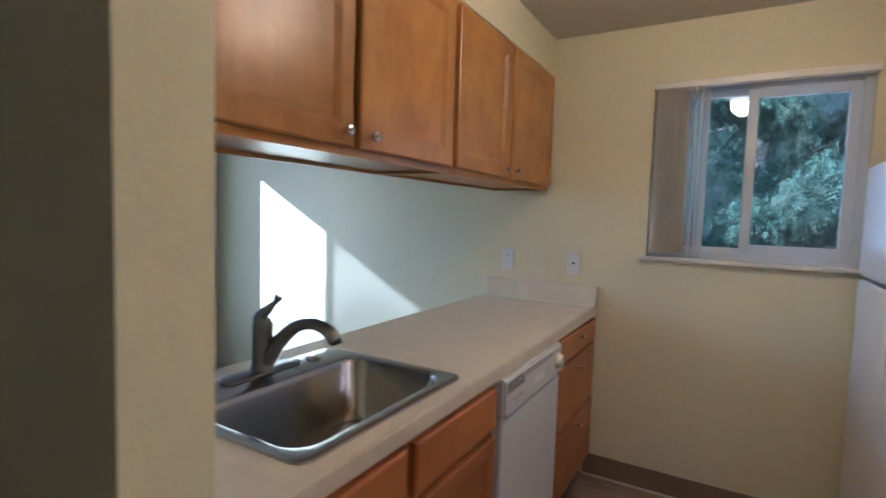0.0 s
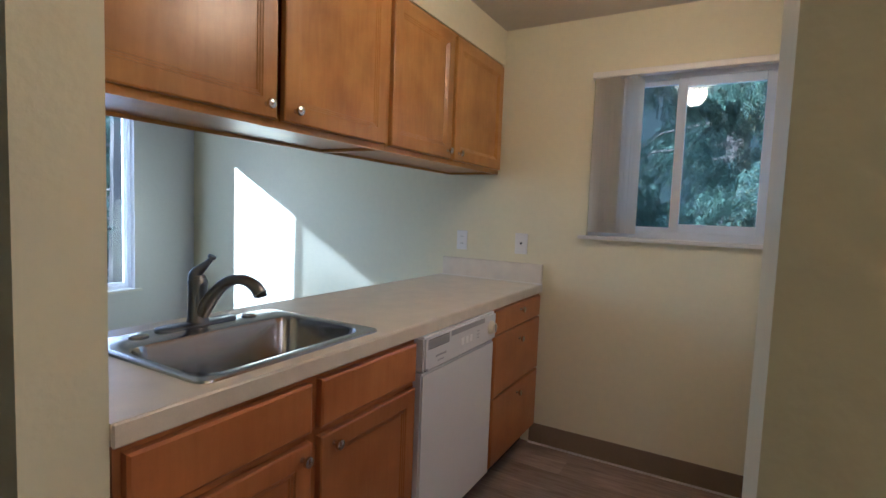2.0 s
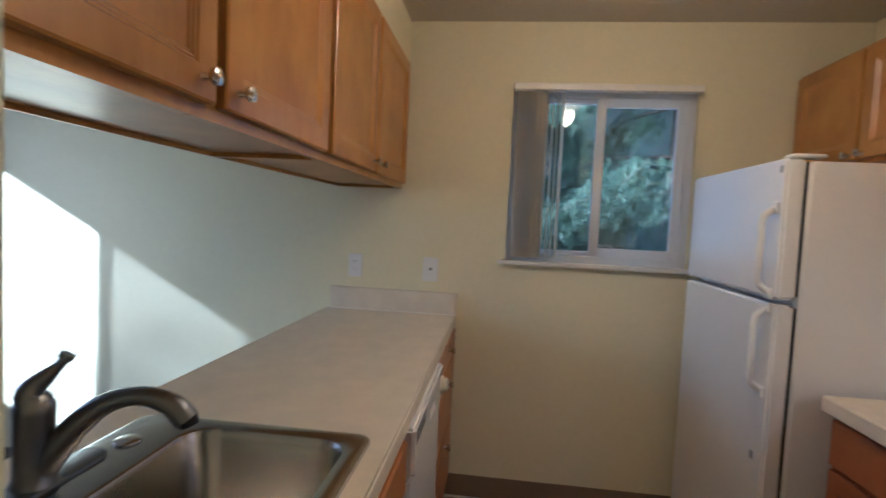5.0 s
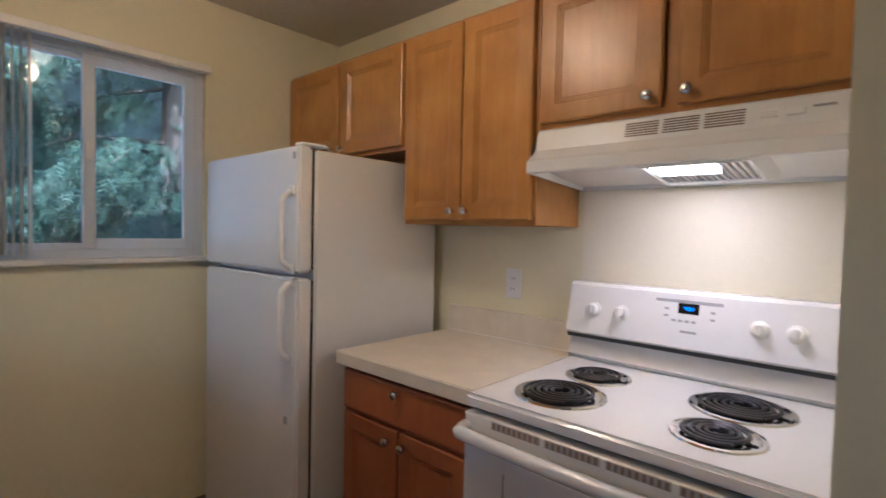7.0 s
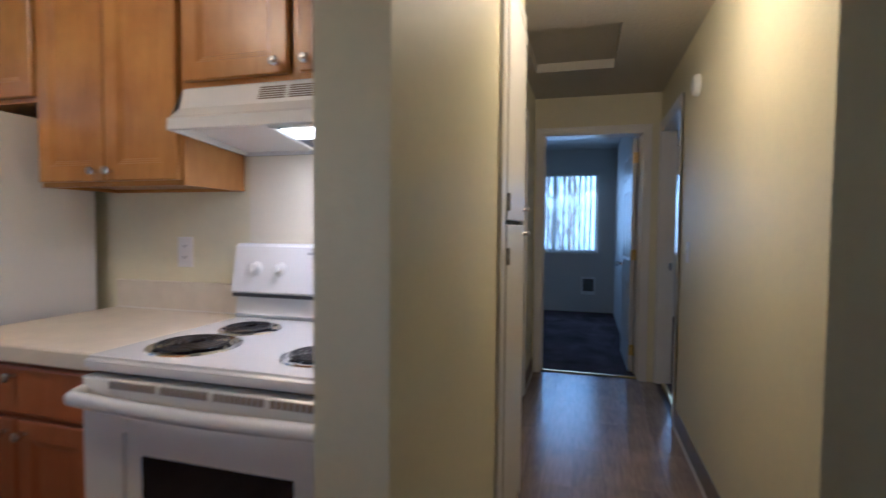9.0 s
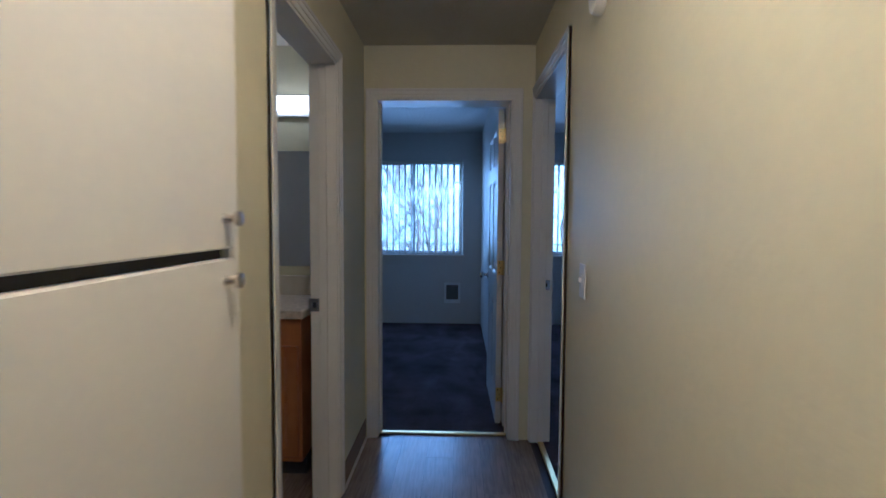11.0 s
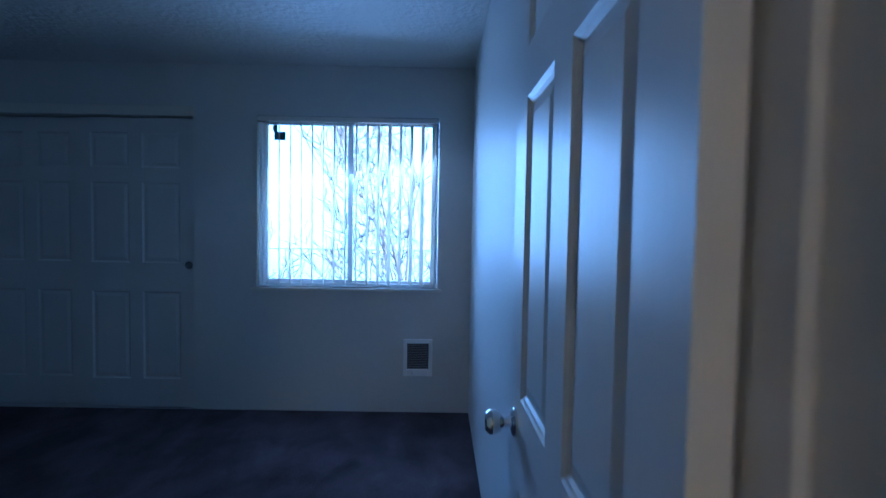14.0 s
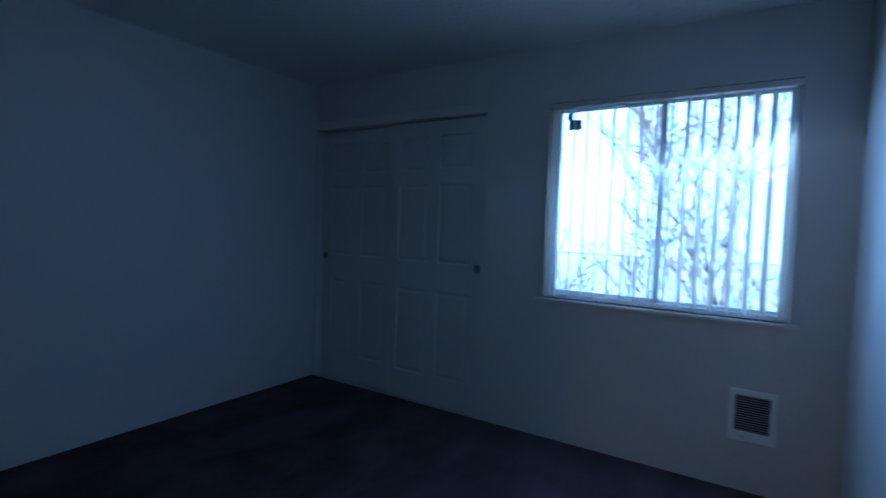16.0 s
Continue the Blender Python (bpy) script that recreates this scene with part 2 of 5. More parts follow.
def leaf_material(name, dark, light, trans):
    m = bpy.data.materials.new(name)
    m.use_nodes = True
    n, l = m.node_tree.nodes, m.node_tree.links
    b = n["Principled BSDF"]
    b.inputs["Roughness"].default_value = 0.6
    geo, ramp = n.new("ShaderNodeNewGeometry"), n.new("ShaderNodeValToRGB")
    ramp.color_ramp.elements[0].color, ramp.color_ramp.elements[1].color = (*dark, 1), (*light, 1)
    l.new(geo.outputs["Random Per Island"], ramp.inputs[0]), l.new(ramp.outputs[0], b.inputs["Base Color"])
    tr, mx = n.new("ShaderNodeBsdfTranslucent"), n.new("ShaderNodeMixShader")
    l.new(ramp.outputs[0], tr.inputs[0])
    mx.inputs[0].default_value = trans
    l.new(b.outputs[0], mx.inputs[1]), l.new(tr.outputs[0], mx.inputs[2]), l.new(mx.outputs[0], n["Material Output"].inputs["Surface"])
    return m


# White vinyl; the large translucent share imitates window glare on the frames.
M_VINYL = vane_material("white_vinyl_frame_with_glare", (0.80, 0.80, 0.80), 0.40)
M_VANE, M_GLASS, M_INSECT = vane_material(), glass_material(), screen_material()
M_LEAF = leaf_material("cedar_foliage", (0.014, 0.030, 0.021), (0.10, 0.150, 0.085), 0.25)
M_BULB = glow("lit_hood_lens", (1.0, 0.80, 0.55), 1.5)
M_BOWL = glow("lit_frosted_bowl", (1.0, 0.74, 0.45), 1.1)
M_TUBE = glow("lit_bath_diffuser", (1.0, 0.78, 0.54), 0.55)
M_DIGIT = glow("blue_display_digits", (0.04, 0.28, 1.0), 0.28)
M_MIRROR = mat("mirror", (0.85, 0.86, 0.86), 0.02, 1.0, var=0.0)


# ---- building blocks ----
SHIFT = Vector((0, 0, 0))  # moves a whole group of things


def add_box(bm, x0, y0, z0, x1, y1, z1, bevel=0.0, seg=1):
    x0, x1, y0, y1, z0, z1 = min(x0, x1), max(x0, x1), min(y0, y1), max(y0, y1), min(z0, z1), max(z0, z1)
    m = Matrix.Translation(((x0 + x1) / 2, (y0 + y1) / 2, (z0 + z1) / 2)) @ Matrix.Diagonal((x1 - x0, y1 - y0, z1 - z0, 1))
    r = bmesh.ops.create_cube(bm, size=1, matrix=m)
    if bevel:
        edges = list({e for v in r["verts"] for e in v.link_edges})
        bmesh.ops.bevel(bm, geom=edges, offset=bevel, segments=seg, affect='EDGES', clamp_overlap=True)
    return bm


def box(*a, **k):
    return add_box(bmesh.new(), *a, **k)


def boxes(*rows, bevel=0.0):
    bm = bmesh.new()
    for r in rows:
        add_box(bm, *r, bevel=bevel)
    return bm


def add_cyl(bm, a, b, r0, r1=None, n=20, caps=True):
    a, b = Vector(a), Vector(b)
    r1 = r0 if r1 is None else r1
    d = b - a
    m = Matrix.Translation((a + b) / 2) @ d.to_track_quat("Z", "Y").to_matrix().to_4x4()
    bmesh.ops.create_cone(bm, cap_ends=caps, segments=n, radius1=r0, radius2=r1, depth=d.length, matrix=m)
    return bm


def cyl(*a, **k):
    return add_cyl(bmesh.new(), *a, **k)


def add_lathe(bm, profile, place, axis=(0, 0, 1), n=24):
    """Turns (radius, height) pairs about an axis at place."""
    q = Vector(axis).to_track_quat("Z", "Y")
    rings = []
    for r, h in profile:
        rings.append([bm.verts.new(Vector(place) + q @ Vector((max(r, 1e-5) * math.cos(2 * math.pi * i / n), max(r, 1e-5) * math.sin(2 * math.pi * i / n), h))) for i in range(n)])
    for a, b in zip(rings, rings[1:]):
        for i in range(n):
            bm.faces.new((a[i], a[(i + 1) % n], b[(i + 1) % n], b[i]))
    bm.faces.new(rings[0][::-1]), bm.faces.new(rings[-1])
    return bm


def lathe(*a, **k):
    return add_lathe(bmesh.new(), *a, **k)


def add_tube(bm, pts, radii, n=8, flat=1.0):
    """A tube along points; radii one or many."""
    pts = [Vector(p) for p in pts]
    if not hasattr(radii, "__len__"):
        radii = [radii] * len(pts)
    rings, up = [], None
    for i, p in enumerate(pts):
        d = (pts[min(i + 1, len(pts) - 1)] - pts[max(i - 1, 0)]).normalized()
        if up is None:
            up = Vector((0, 0, 1)) if abs(d.z) < 0.9 else Vector((1, 0, 0))
        side = d.cross(up).normalized()
        up = side.cross(d).normalized()
        rings.append([bm.verts.new(p + (side * math.cos(2 * math.pi * k / n) + up * flat * math.sin(2 * math.pi * k / n)) * radii[i]) for k in range(n)])
    for a, b in zip(rings, rings[1:]):
        for i in range(n):
            bm.faces.new((a[i], a[(i + 1) % n], b[(i + 1) % n], b[i]))
    bm.faces.new(rings[0][::-1]), bm.faces.new(rings[-1])
    return bm


def tube(*a, **k):
    return add_tube(bmesh.new(), *a, **k)


def smooth_path(pts, per=6):
    """A Catmull-Rom line through the points."""
    p = [Vector(v) for v in pts]
    p = [2 * p[0] - p[1]] + p + [2 * p[-1] - p[-2]]
    out = []
    for i in range(1, len(p) - 2):
        for k in range(per):
            t = k / per
            a, b, c, d = p[i - 1], p[i], p[i + 1], p[i + 2]
            out.append(0.5 * (2 * b + (c - a) * t + (2 * a - 5 * b + 4 * c - d) * t * t + (3 * b - a - 3 * c + d) * t ** 3))
    return out + [p[-2]]


def rounded_ring(bm, cx, cy, w, h, r, z, n=6):
    vs = []
    for k, (sx, sy) in enumerate(((1, 1), (-1, 1), (-1, -1), (1, -1))):
        for i in range(n + 1):
            a = math.pi / 2 * (k + i / n)
            vs.append(bm.verts.new((cx + sx * (w / 2 - r) + r * math.cos(a), cy + sy * (h / 2 - r) + r * math.sin(a), z)))
    return vs


def bridge(bm, a, b):
    n = len(a)
    for i in range(n):
        bm.faces.new((a[i], a[(i + 1) % n], b[(i + 1) % n], b[i]))


def to_object(name, bm, material, smooth=False):
    bmesh.ops.recalc_face_normals(bm, faces=bm.faces)
    me = bpy.data.meshes.new(name)
    bm.to_mesh(me)
    bm.free()
    me.materials.append(material)
    if smooth:
        for p in me.polygons:
            p.use_smooth = True
        me.set_sharp_from_angle(angle=radians(35))
    return new(name, me)


def thing(name, place, label, category, group="", kind=""):
    """An Empty at the base of a thing; its parts hang from it."""
    e = new(name)
    e.location = Vector(place) + SHIFT
    e.empty_display_size = 0.1
    return tagged(e, label, category, group, kind)


def root_of(ob):
    while ob.parent:
        ob = ob.parent
    return ob


def part(name, bm, material, parent, label="", smooth=False):
    """One mesh part, given in world metres, under a thing or a part."""
    bmesh.ops.translate(bm, verts=bm.verts, vec=SHIFT - Vector(root_of(parent).location))
    ob = to_object(name, bm, material, smooth)
    ob.parent = parent
    if label:
        ob["label"] = label
    return ob


def struct(name, bm, material, label, category):
    return tagged(to_object(name, bm, material), label, category, "", "structure")


def solid(name, bm, material, label, category, place, group="", smooth=False):
    """A thing of one mesh, given in world metres, with its origin at place."""
    bmesh.ops.translate(bm, verts=bm.verts, vec=-Vector(place))
    ob = to_object(name, bm, material, smooth)
    ob.location = place
    return tagged(ob, label, category, group)


def wall_mesh(axis, a0, a1, t0, t1, z0, z1, openings=()):
    """A wall along an axis from a0 to a1, thick from t0 to t1, with openings (a, a, z, z)."""
    cuts = sorted({a0, a1, *[v for o in openings for v in o[:2]]})
    bm = bmesh.new()
    for p, q in zip(cuts, cuts[1:]):
        hole = [o for o in openings if o[0] <= p + 1e-6 and o[1] >= q - 1e-6]
        spans = [(z0, z1)] if not hole else [s for s in ((z0, hole[0][2]), (hole[0][3], z1)) if s[1] - s[0] > 1e-4]
        for s0, s1 in spans:
            if axis == 'x':
                add_box(bm, p, t0, s0, q, t1, s1)
            else:
                add_box(bm, t0, p, s0, t1, q, s1)
    return bm


def facing(origin, out):
    """Local u (to the right when one looks at the face), v up, w outward, at origin; out is a horizontal direction."""
    w = Vector(out).normalized()
    v = Vector((0, 0, 1))
    u = v.cross(w)
    m = Matrix((u, v, w)).transposed().to_4x4()
    return Matrix.Translation(origin) @ m


def front_panel(w, h, th, steps, bevel=0.003):
    """A slab on its back with a stepped front: steps are (inset, depth)."""
    bm = box(-w / 2, 0, 0, w / 2, h, th)
    bm.faces.ensure_lookup_table()
    f = max(bm.faces, key=lambda f: f.calc_center_median().z)
    for inset, depth in steps:
        bmesh.ops.inset_region(bm, faces=[f], thickness=inset, depth=depth, use_even_offset=True)
    return bm


def knob_mesh(m, r=0.0145):
    bm = lathe([(0.0075, 0.0), (0.0065, 0.004), (0.005, 0.012), (0.007, 0.015), (r * 0.93, 0.018), (r, 0.022), (r * 0.93, 0.027), (r * 0.55, 0.0295), (0.0, 0.030)], (0, 0, 0), n=18)
    bm.transform(m)
    return bm


PANEL_STEPS = ((0.004, 0.003), (0.048, 0.0), (0.003, -0.003), (0.004, 0.0), (0.003, -0.003), (0.004, 0.0), (0.003, -0.003))
SLAB_STEPS = ((0.006, 0.004),)
H_MAIN, H_BED = 2.33, 2.405
HALL_N, HALL_S, HALL_E = -2.22, -3.215, 2.755
DIV_N, DIV_S = -2.24, -2.367
BED_W, BED_E, BED_S, BED_N = 2.925, 6.075, -3.066, 0.435
DOOR_H = 2.03

# ---- walls, floors, ceilings ----
struct("wall_north", wall_mesh('x', -5.08, HALL_E, 0.0, 0.16, -0.1, 2.47, [(-1.55, -0.71, 1.20, 2.025)]), M_WALL, "cream painted outer wall with the kitchen window", "wall")
struct("wall_west", wall_mesh('y', -6.62, 0.0, -5.08, -4.93, -0.1, 2.47, [(-2.08, -0.50, 0.60, 1.985)]), M_WHITEWALL, "white painted dining room outer wall with a window", "wall")
struct("wall_kitchen_east", wall_mesh('y', DIV_N, 0.0, 0.0, 0.12, 0, H_MAIN), M_WALL, "cream painted wall behind the cooker", "wall")
struct("wall_wing", wall_mesh('x', -0.872, 0.12, DIV_S, DIV_N, 0, H_MAIN), M_WALL, "cream painted wing wall beside the cooker", "wall")
struct("wall_stub", wall_mesh('x', -2.418, -1.785, DIV_S, DIV_N, 0, H_MAIN), M_WALL, "cream painted wall end beside the sink counter", "wall")
struct("wall_closet", wall_mesh('x', 0.12, 0.72, DIV_S, DIV_S + 0.1, 0, H_MAIN, [(0.155, 0.67, 0.08, 2.10)]), M_WALL, "cream painted hall wall round the linen closet", "wall")
struct("wall_closet_side", wall_mesh('y', DIV_S + 0.1, -1.7, 0.68, 0.72, 0, H_MAIN), M_WALL, "cream painted side of the linen closet", "wall")
struct("wall_closet_back", wall_mesh('x', 0.12, 0.68, -1.80, -1.70, 0, H_MAIN), M_WALL, "cream painted back of the linen closet", "wall")
struct("wall_hall_north", wall_mesh('x', 0.72, HALL_E, HALL_N, HALL_N + 0.12, 0, H_MAIN, [(1.31, 2.09, 0, DOOR_H)]), M_WALL, "cream painted hall wall with the bathroom doorway", "wall")
struct("wall_hall_south", wall_mesh('x', -0.14, HALL_E, HALL_S - 0.11, HALL_S, 0, H_MAIN, [(1.87, 2.735, 0, DOOR_H)]), M_WALL, "cream painted hall wall with a bedroom doorway", "wall")
struct("wall_living_east", wall_mesh('y', -6.5, HALL_S - 0.11, -0.14, 0.0, 0, H_MAIN), M_WALL, "cream painted living room wall", "wall")
struct("wall_living_south", wall_mesh('x', -4.93, 0.0, -6.62, -6.5, 0, H_MAIN), M_WALL, "cream painted living room wall", "wall")
struct("wall_hall_end", wall_mesh('y', -3.22, BED_N, HALL_E, BED_W, 0, 2.47, [(-3.095, -2.284, 0, DOOR_H)]), M_WALL, "cream painted hall end wall with a bedroom doorway", "wall")
struct("wall_bath_west", wall_mesh('y', -2.08, 0.0, 0.80, 0.90, 0, H_MAIN), M_WHITEWALL, "white painted bathroom wall", "wall")
struct("wall_between_bedrooms", wall_mesh('x', BED_W, BED_E, -3.195, BED_S, 0, 2.47), M_WHITEWALL, "white painted wall between the bedrooms", "wall")
struct("wall_bedroom_north", wall_mesh('x', HALL_E, 6.225, BED_N, BED_N + 0.12, 0, 2.47), M_WHITEWALL, "white painted bedroom wall", "wall")
struct("wall_east", wall_mesh('y', -6.50, BED_N, BED_E, BED_E + 0.15, -0.1, 2.47, [(-4.900, -3.655, 0.882, 2.063), (-2.831, -1.578, 0.882, 2.063), (-1.140, 0.415, 0, 2.06)]), M_WHITEWALL, "white painted outer wall with bedroom windows and a closet", "wall")
struct("wall_bedroom_two_south", wall_mesh('x', 1.30, 6.075, -6.42, -6.30, 0, 2.47), M_WHITEWALL, "white painted bedroom wall", "wall")
struct("wall_bedroom_two_west", wall_mesh('y', -6.30, -3.325, 1.20, 1.32, 0, 2.47), M_WHITEWALL, "white painted bedroom wall", "wall")
struct("wall_bedroom_two_north", wall_mesh('x', HALL_E, BED_W, -3.325, -3.22, 0, 2.47), M_WHITEWALL, "white painted bedroom wall end", "wall")
struct("closet_shell", boxes((6.225, -1.255, 0, 6.85, -1.155, 2.3), (6.225, 0.435, 0, 6.85, 0.535, 2.3), (6.75, -1.155, 0, 6.85, 0.435, 2.3), (6.225, -1.155, 2.2, 6.75, 0.435, 2.3), (6.225, -1.155, -0.1, 6.75, 0.435, 0.0)), M_WHITEWALL, "white painted inside of the bedroom closet", "closet")
struct("soffit", box(-2.39, DIV_N, 2.137, -2.062, 0.0, H_MAIN), M_WALL, "cream painted soffit over the hanging cabinets", "soffit")

HX0, HX1, HY0, HY1 = 1.27, 2.035, -2.812, -2.294
struct("ceiling_main", boxes((-5.08, -6.62, H_MAIN, HX0, 0.0, 2.47), (HX1, -3.325, H_MAIN, HALL_E, 0.0, 2.47), (HX0, HY1, H_MAIN, HX1, 0.0, 2.47), (HX0, -3.325, H_MAIN, HX1, HY0, 2.47), (HX0, HY0, H_MAIN + 0.06, HX1, HY1, 2.47)), M_CEIL, "cream textured ceiling with an attic hatch recess", "ceiling")
struct("ceiling_bedroom_one", box(BED_W, BED_S, H_BED, 6.225, BED_N, 2.47), M_CEIL_BED, "white textured bedroom ceiling", "ceiling")
struct("ceiling_bedroom_two", boxes((1.20, -6.42, H_BED, 6.225, -3.325, 2.47), (BED_W, -3.325, H_BED, 6.225, -3.195, 2.47)), M_CEIL_BED, "white textured bedroom ceiling", "ceiling")
struct("floor", boxes((-4.93, -6.5, -0.1, 1.20, 0.0, -0.004), (1.20, -3.325, -0.1, HALL_E + 0.06, 0.0, -0.004)), M_SUBFLOOR, "dark brown vinyl plank floor", "floor")
struct("carpet_bedroom_one", box(HALL_E + 0.06, -3.195, -0.1, BED_E, BED_N, 0.008), M_CARPET, "dark brown cut-pile carpet with vacuum marks", "carpet")
struct("carpet_bedroom_two", boxes((1.32, -6.30, -0.1, BED_E, -3.325, 0.008), (1.87, -3.325, -0.06, 2.735, -3.275, 0.008)), M_CARPET, "dark brown cut-pile carpet", "carpet")
struct("roof", box(-5.3, -7.0, 2.48, 7.2, 0.9, 2.6), M_SIDING, "grey roof slab", "roof")
struct("ground", box(-600, -600, -3.2, 600, 600, -3.1), M_GRASS, "green lawn around the house", "ground")
struct("lower_storey", box(-5.07, -6.6, -3.1, 6.2, 0.15, -0.1), M_SIDING, "grey sided lower storey", "house wall")
# Invented pale ground, added so the low part of the east windows reads bright.
struct("pavement", box(9.0, -60, -3.1, 90, 60, -3.07), M_PALE_GROUND, "pale ground added to brighten the view east of the house", "pavement")
# Added dark sheets; their near-black colour paints the shade in the foliage gaps.
struct("backdrop_shade_north", box(-26, 15.0, -3.1, 26, 15.3, 16), M_TREE_SHADE, "near-black sheet painting the shade between the cedars", "backdrop")
struct("backdrop_shade_west", box(-24.3, -3.0, -3.1, -24, 15.0, 14), M_TREE_SHADE, "near-black sheet painting the shade between the cedars", "backdrop")
# Added glowing sheet that stands in for bright sky low in the east windows.
M_FAR_GLOW = glow("glowing_far_backdrop", (0.76, 0.90, 1.0), 0.26)
M_FAR_GLOW.node_tree.nodes["Principled BSDF"].inputs["Base Color"].default_value = (0.08, 0.10, 0.12, 1)
struct("backdrop_glow_east", box(95, -90, -3.1, 96, 90, 26), M_FAR_GLOW, "glowing sheet standing in for the bright distance to the east", "backdrop")


# ---- door casings, jambs and hall trim ----
def door_frame(name, axis, a0, a1, t0, t1, faces, label):
    """Jamb lining, stop and casings of a doorway in a wall along axis, from a0 to a1, wall thick from t0 to t1; faces: sides that carry casings."""
    root = thing(name, ((a0 + a1) / 2, (t0 + t1) / 2, 0) if axis == 'x' else ((t0 + t1) / 2, (a0 + a1) / 2, 0), label, "door frame", "", "structure")

    def b(bm, a, c, t, u, z, y, bevel=0.0015):
        add_box(bm, *((a, t, z, c, u, y) if axis == 'x' else (t, a, z, u, c, y)), bevel=bevel)
    jt = 0.016
    p, q = t0 - 0.003, t1 + 0.003
    for s0, s1 in ((a0, a0 + jt), (a1 - jt, a1)):
        bm = bmesh.new()
        b(bm, s0, s1, p, q, 0, DOOR_H - jt)
        part("jamb", bm, M_TRIM, root)
    bm = bmesh.new()
    b(bm, a0, a1, p, q, DOOR_H - jt, DOOR_H)
    part("head_jamb", bm, M_TRIM, root)
    mid = (t0 + t1) / 2
    for s0, s1 in ((a0 + jt, a0 + jt + 0.01), (a1 - jt - 0.01, a1 - jt)):
        bm = bmesh.new()
        b(bm, s0, s1, mid - 0.017, mid + 0.017, 0, DOOR_H - jt)
        part("door_stop", bm, M_TRIM, root)
    for face in faces:
        s = -1 if face == t0 else 1
        w, o = 0.057, 0.006
        for e0, d in ((a0 + o, -1), (a1 - o, 1)):
            bm = bmesh.new()
            for f0, f1, th in ((0, w, 0.010), (0.022, w, 0.014), (0.042, w, 0.018)):
                b(bm, e0 + d * f0, e0 + d * f1, face, face + s * th, 0, DOOR_H - o + f1, 0.002)
            part("casing", bm, M_TRIM, root)
        bm = bmesh.new()
        for f0, f1, th in ((0, w, 0.010), (0.022, w, 0.014), (0.042, w, 0.018)):
            b(bm, a0 + o - f1, a1 - o + f1, face, face + s * (th - 0.0005), DOOR_H - o + f0, DOOR_H - o + f1, 0.002)
        part("head_casing", bm, M_TRIM, root)
    return root


fr1 = door_frame("door_frame_bedroom_one", 'y', -3.095, -2.284, HALL_E, BED_W, (HALL_E, BED_W), "white painted moulded door frame at the hall end")
fr2 = door_frame("door_frame_bedroom_two", 'x', 1.87, 2.735, HALL_S - 0.11, HALL_S, (HALL_S,), "white painted moulded door frame of the second bedroom")
fr3 = door_frame("door_frame_bathroom", 'x', 1.31, 2.09, HALL_N, HALL_N + 0.12, (HALL_N,), "white painted moulded door frame of the bathroom")


def strike_plate(frame_root, x, y, z, out, w):
    p = part("strike_plate", boxes((x, y - w / 2, z - 0.03, x + out * 0.002, y + w / 2, z + 0.03), bevel=0.0005), M_NICKEL, frame_root, "steel strike plate")
    part("latch_hole", box(x + out * 0.002, y - 0.008, z - 0.012, x + out * 0.0028, y + 0.008, z + 0.012), M_DARKGAP, p, "dark latch hole")


strike_plate(fr2, 2.735 - 0.016, -3.290, 0.945, -1, 0.045)
strike_plate(fr3, 2.09 - 0.016, -2.115, 0.925, -1, 0.045)
solid("threshold_strip", box(2.80, -3.078, 0.0, 2.835, -2.301, 0.012, bevel=0.005), M_BRASS, "thin brass carpet edge strip in the doorway", "threshold", (2.82, -2.67, 0))
solid("threshold_strip", box(1.888, -3.29, 0.0, 2.718, -3.255, 0.012, bevel=0.005), M_BRASS, "thin brass carpet edge strip in the doorway", "threshold", (2.26, -3.2, 0))


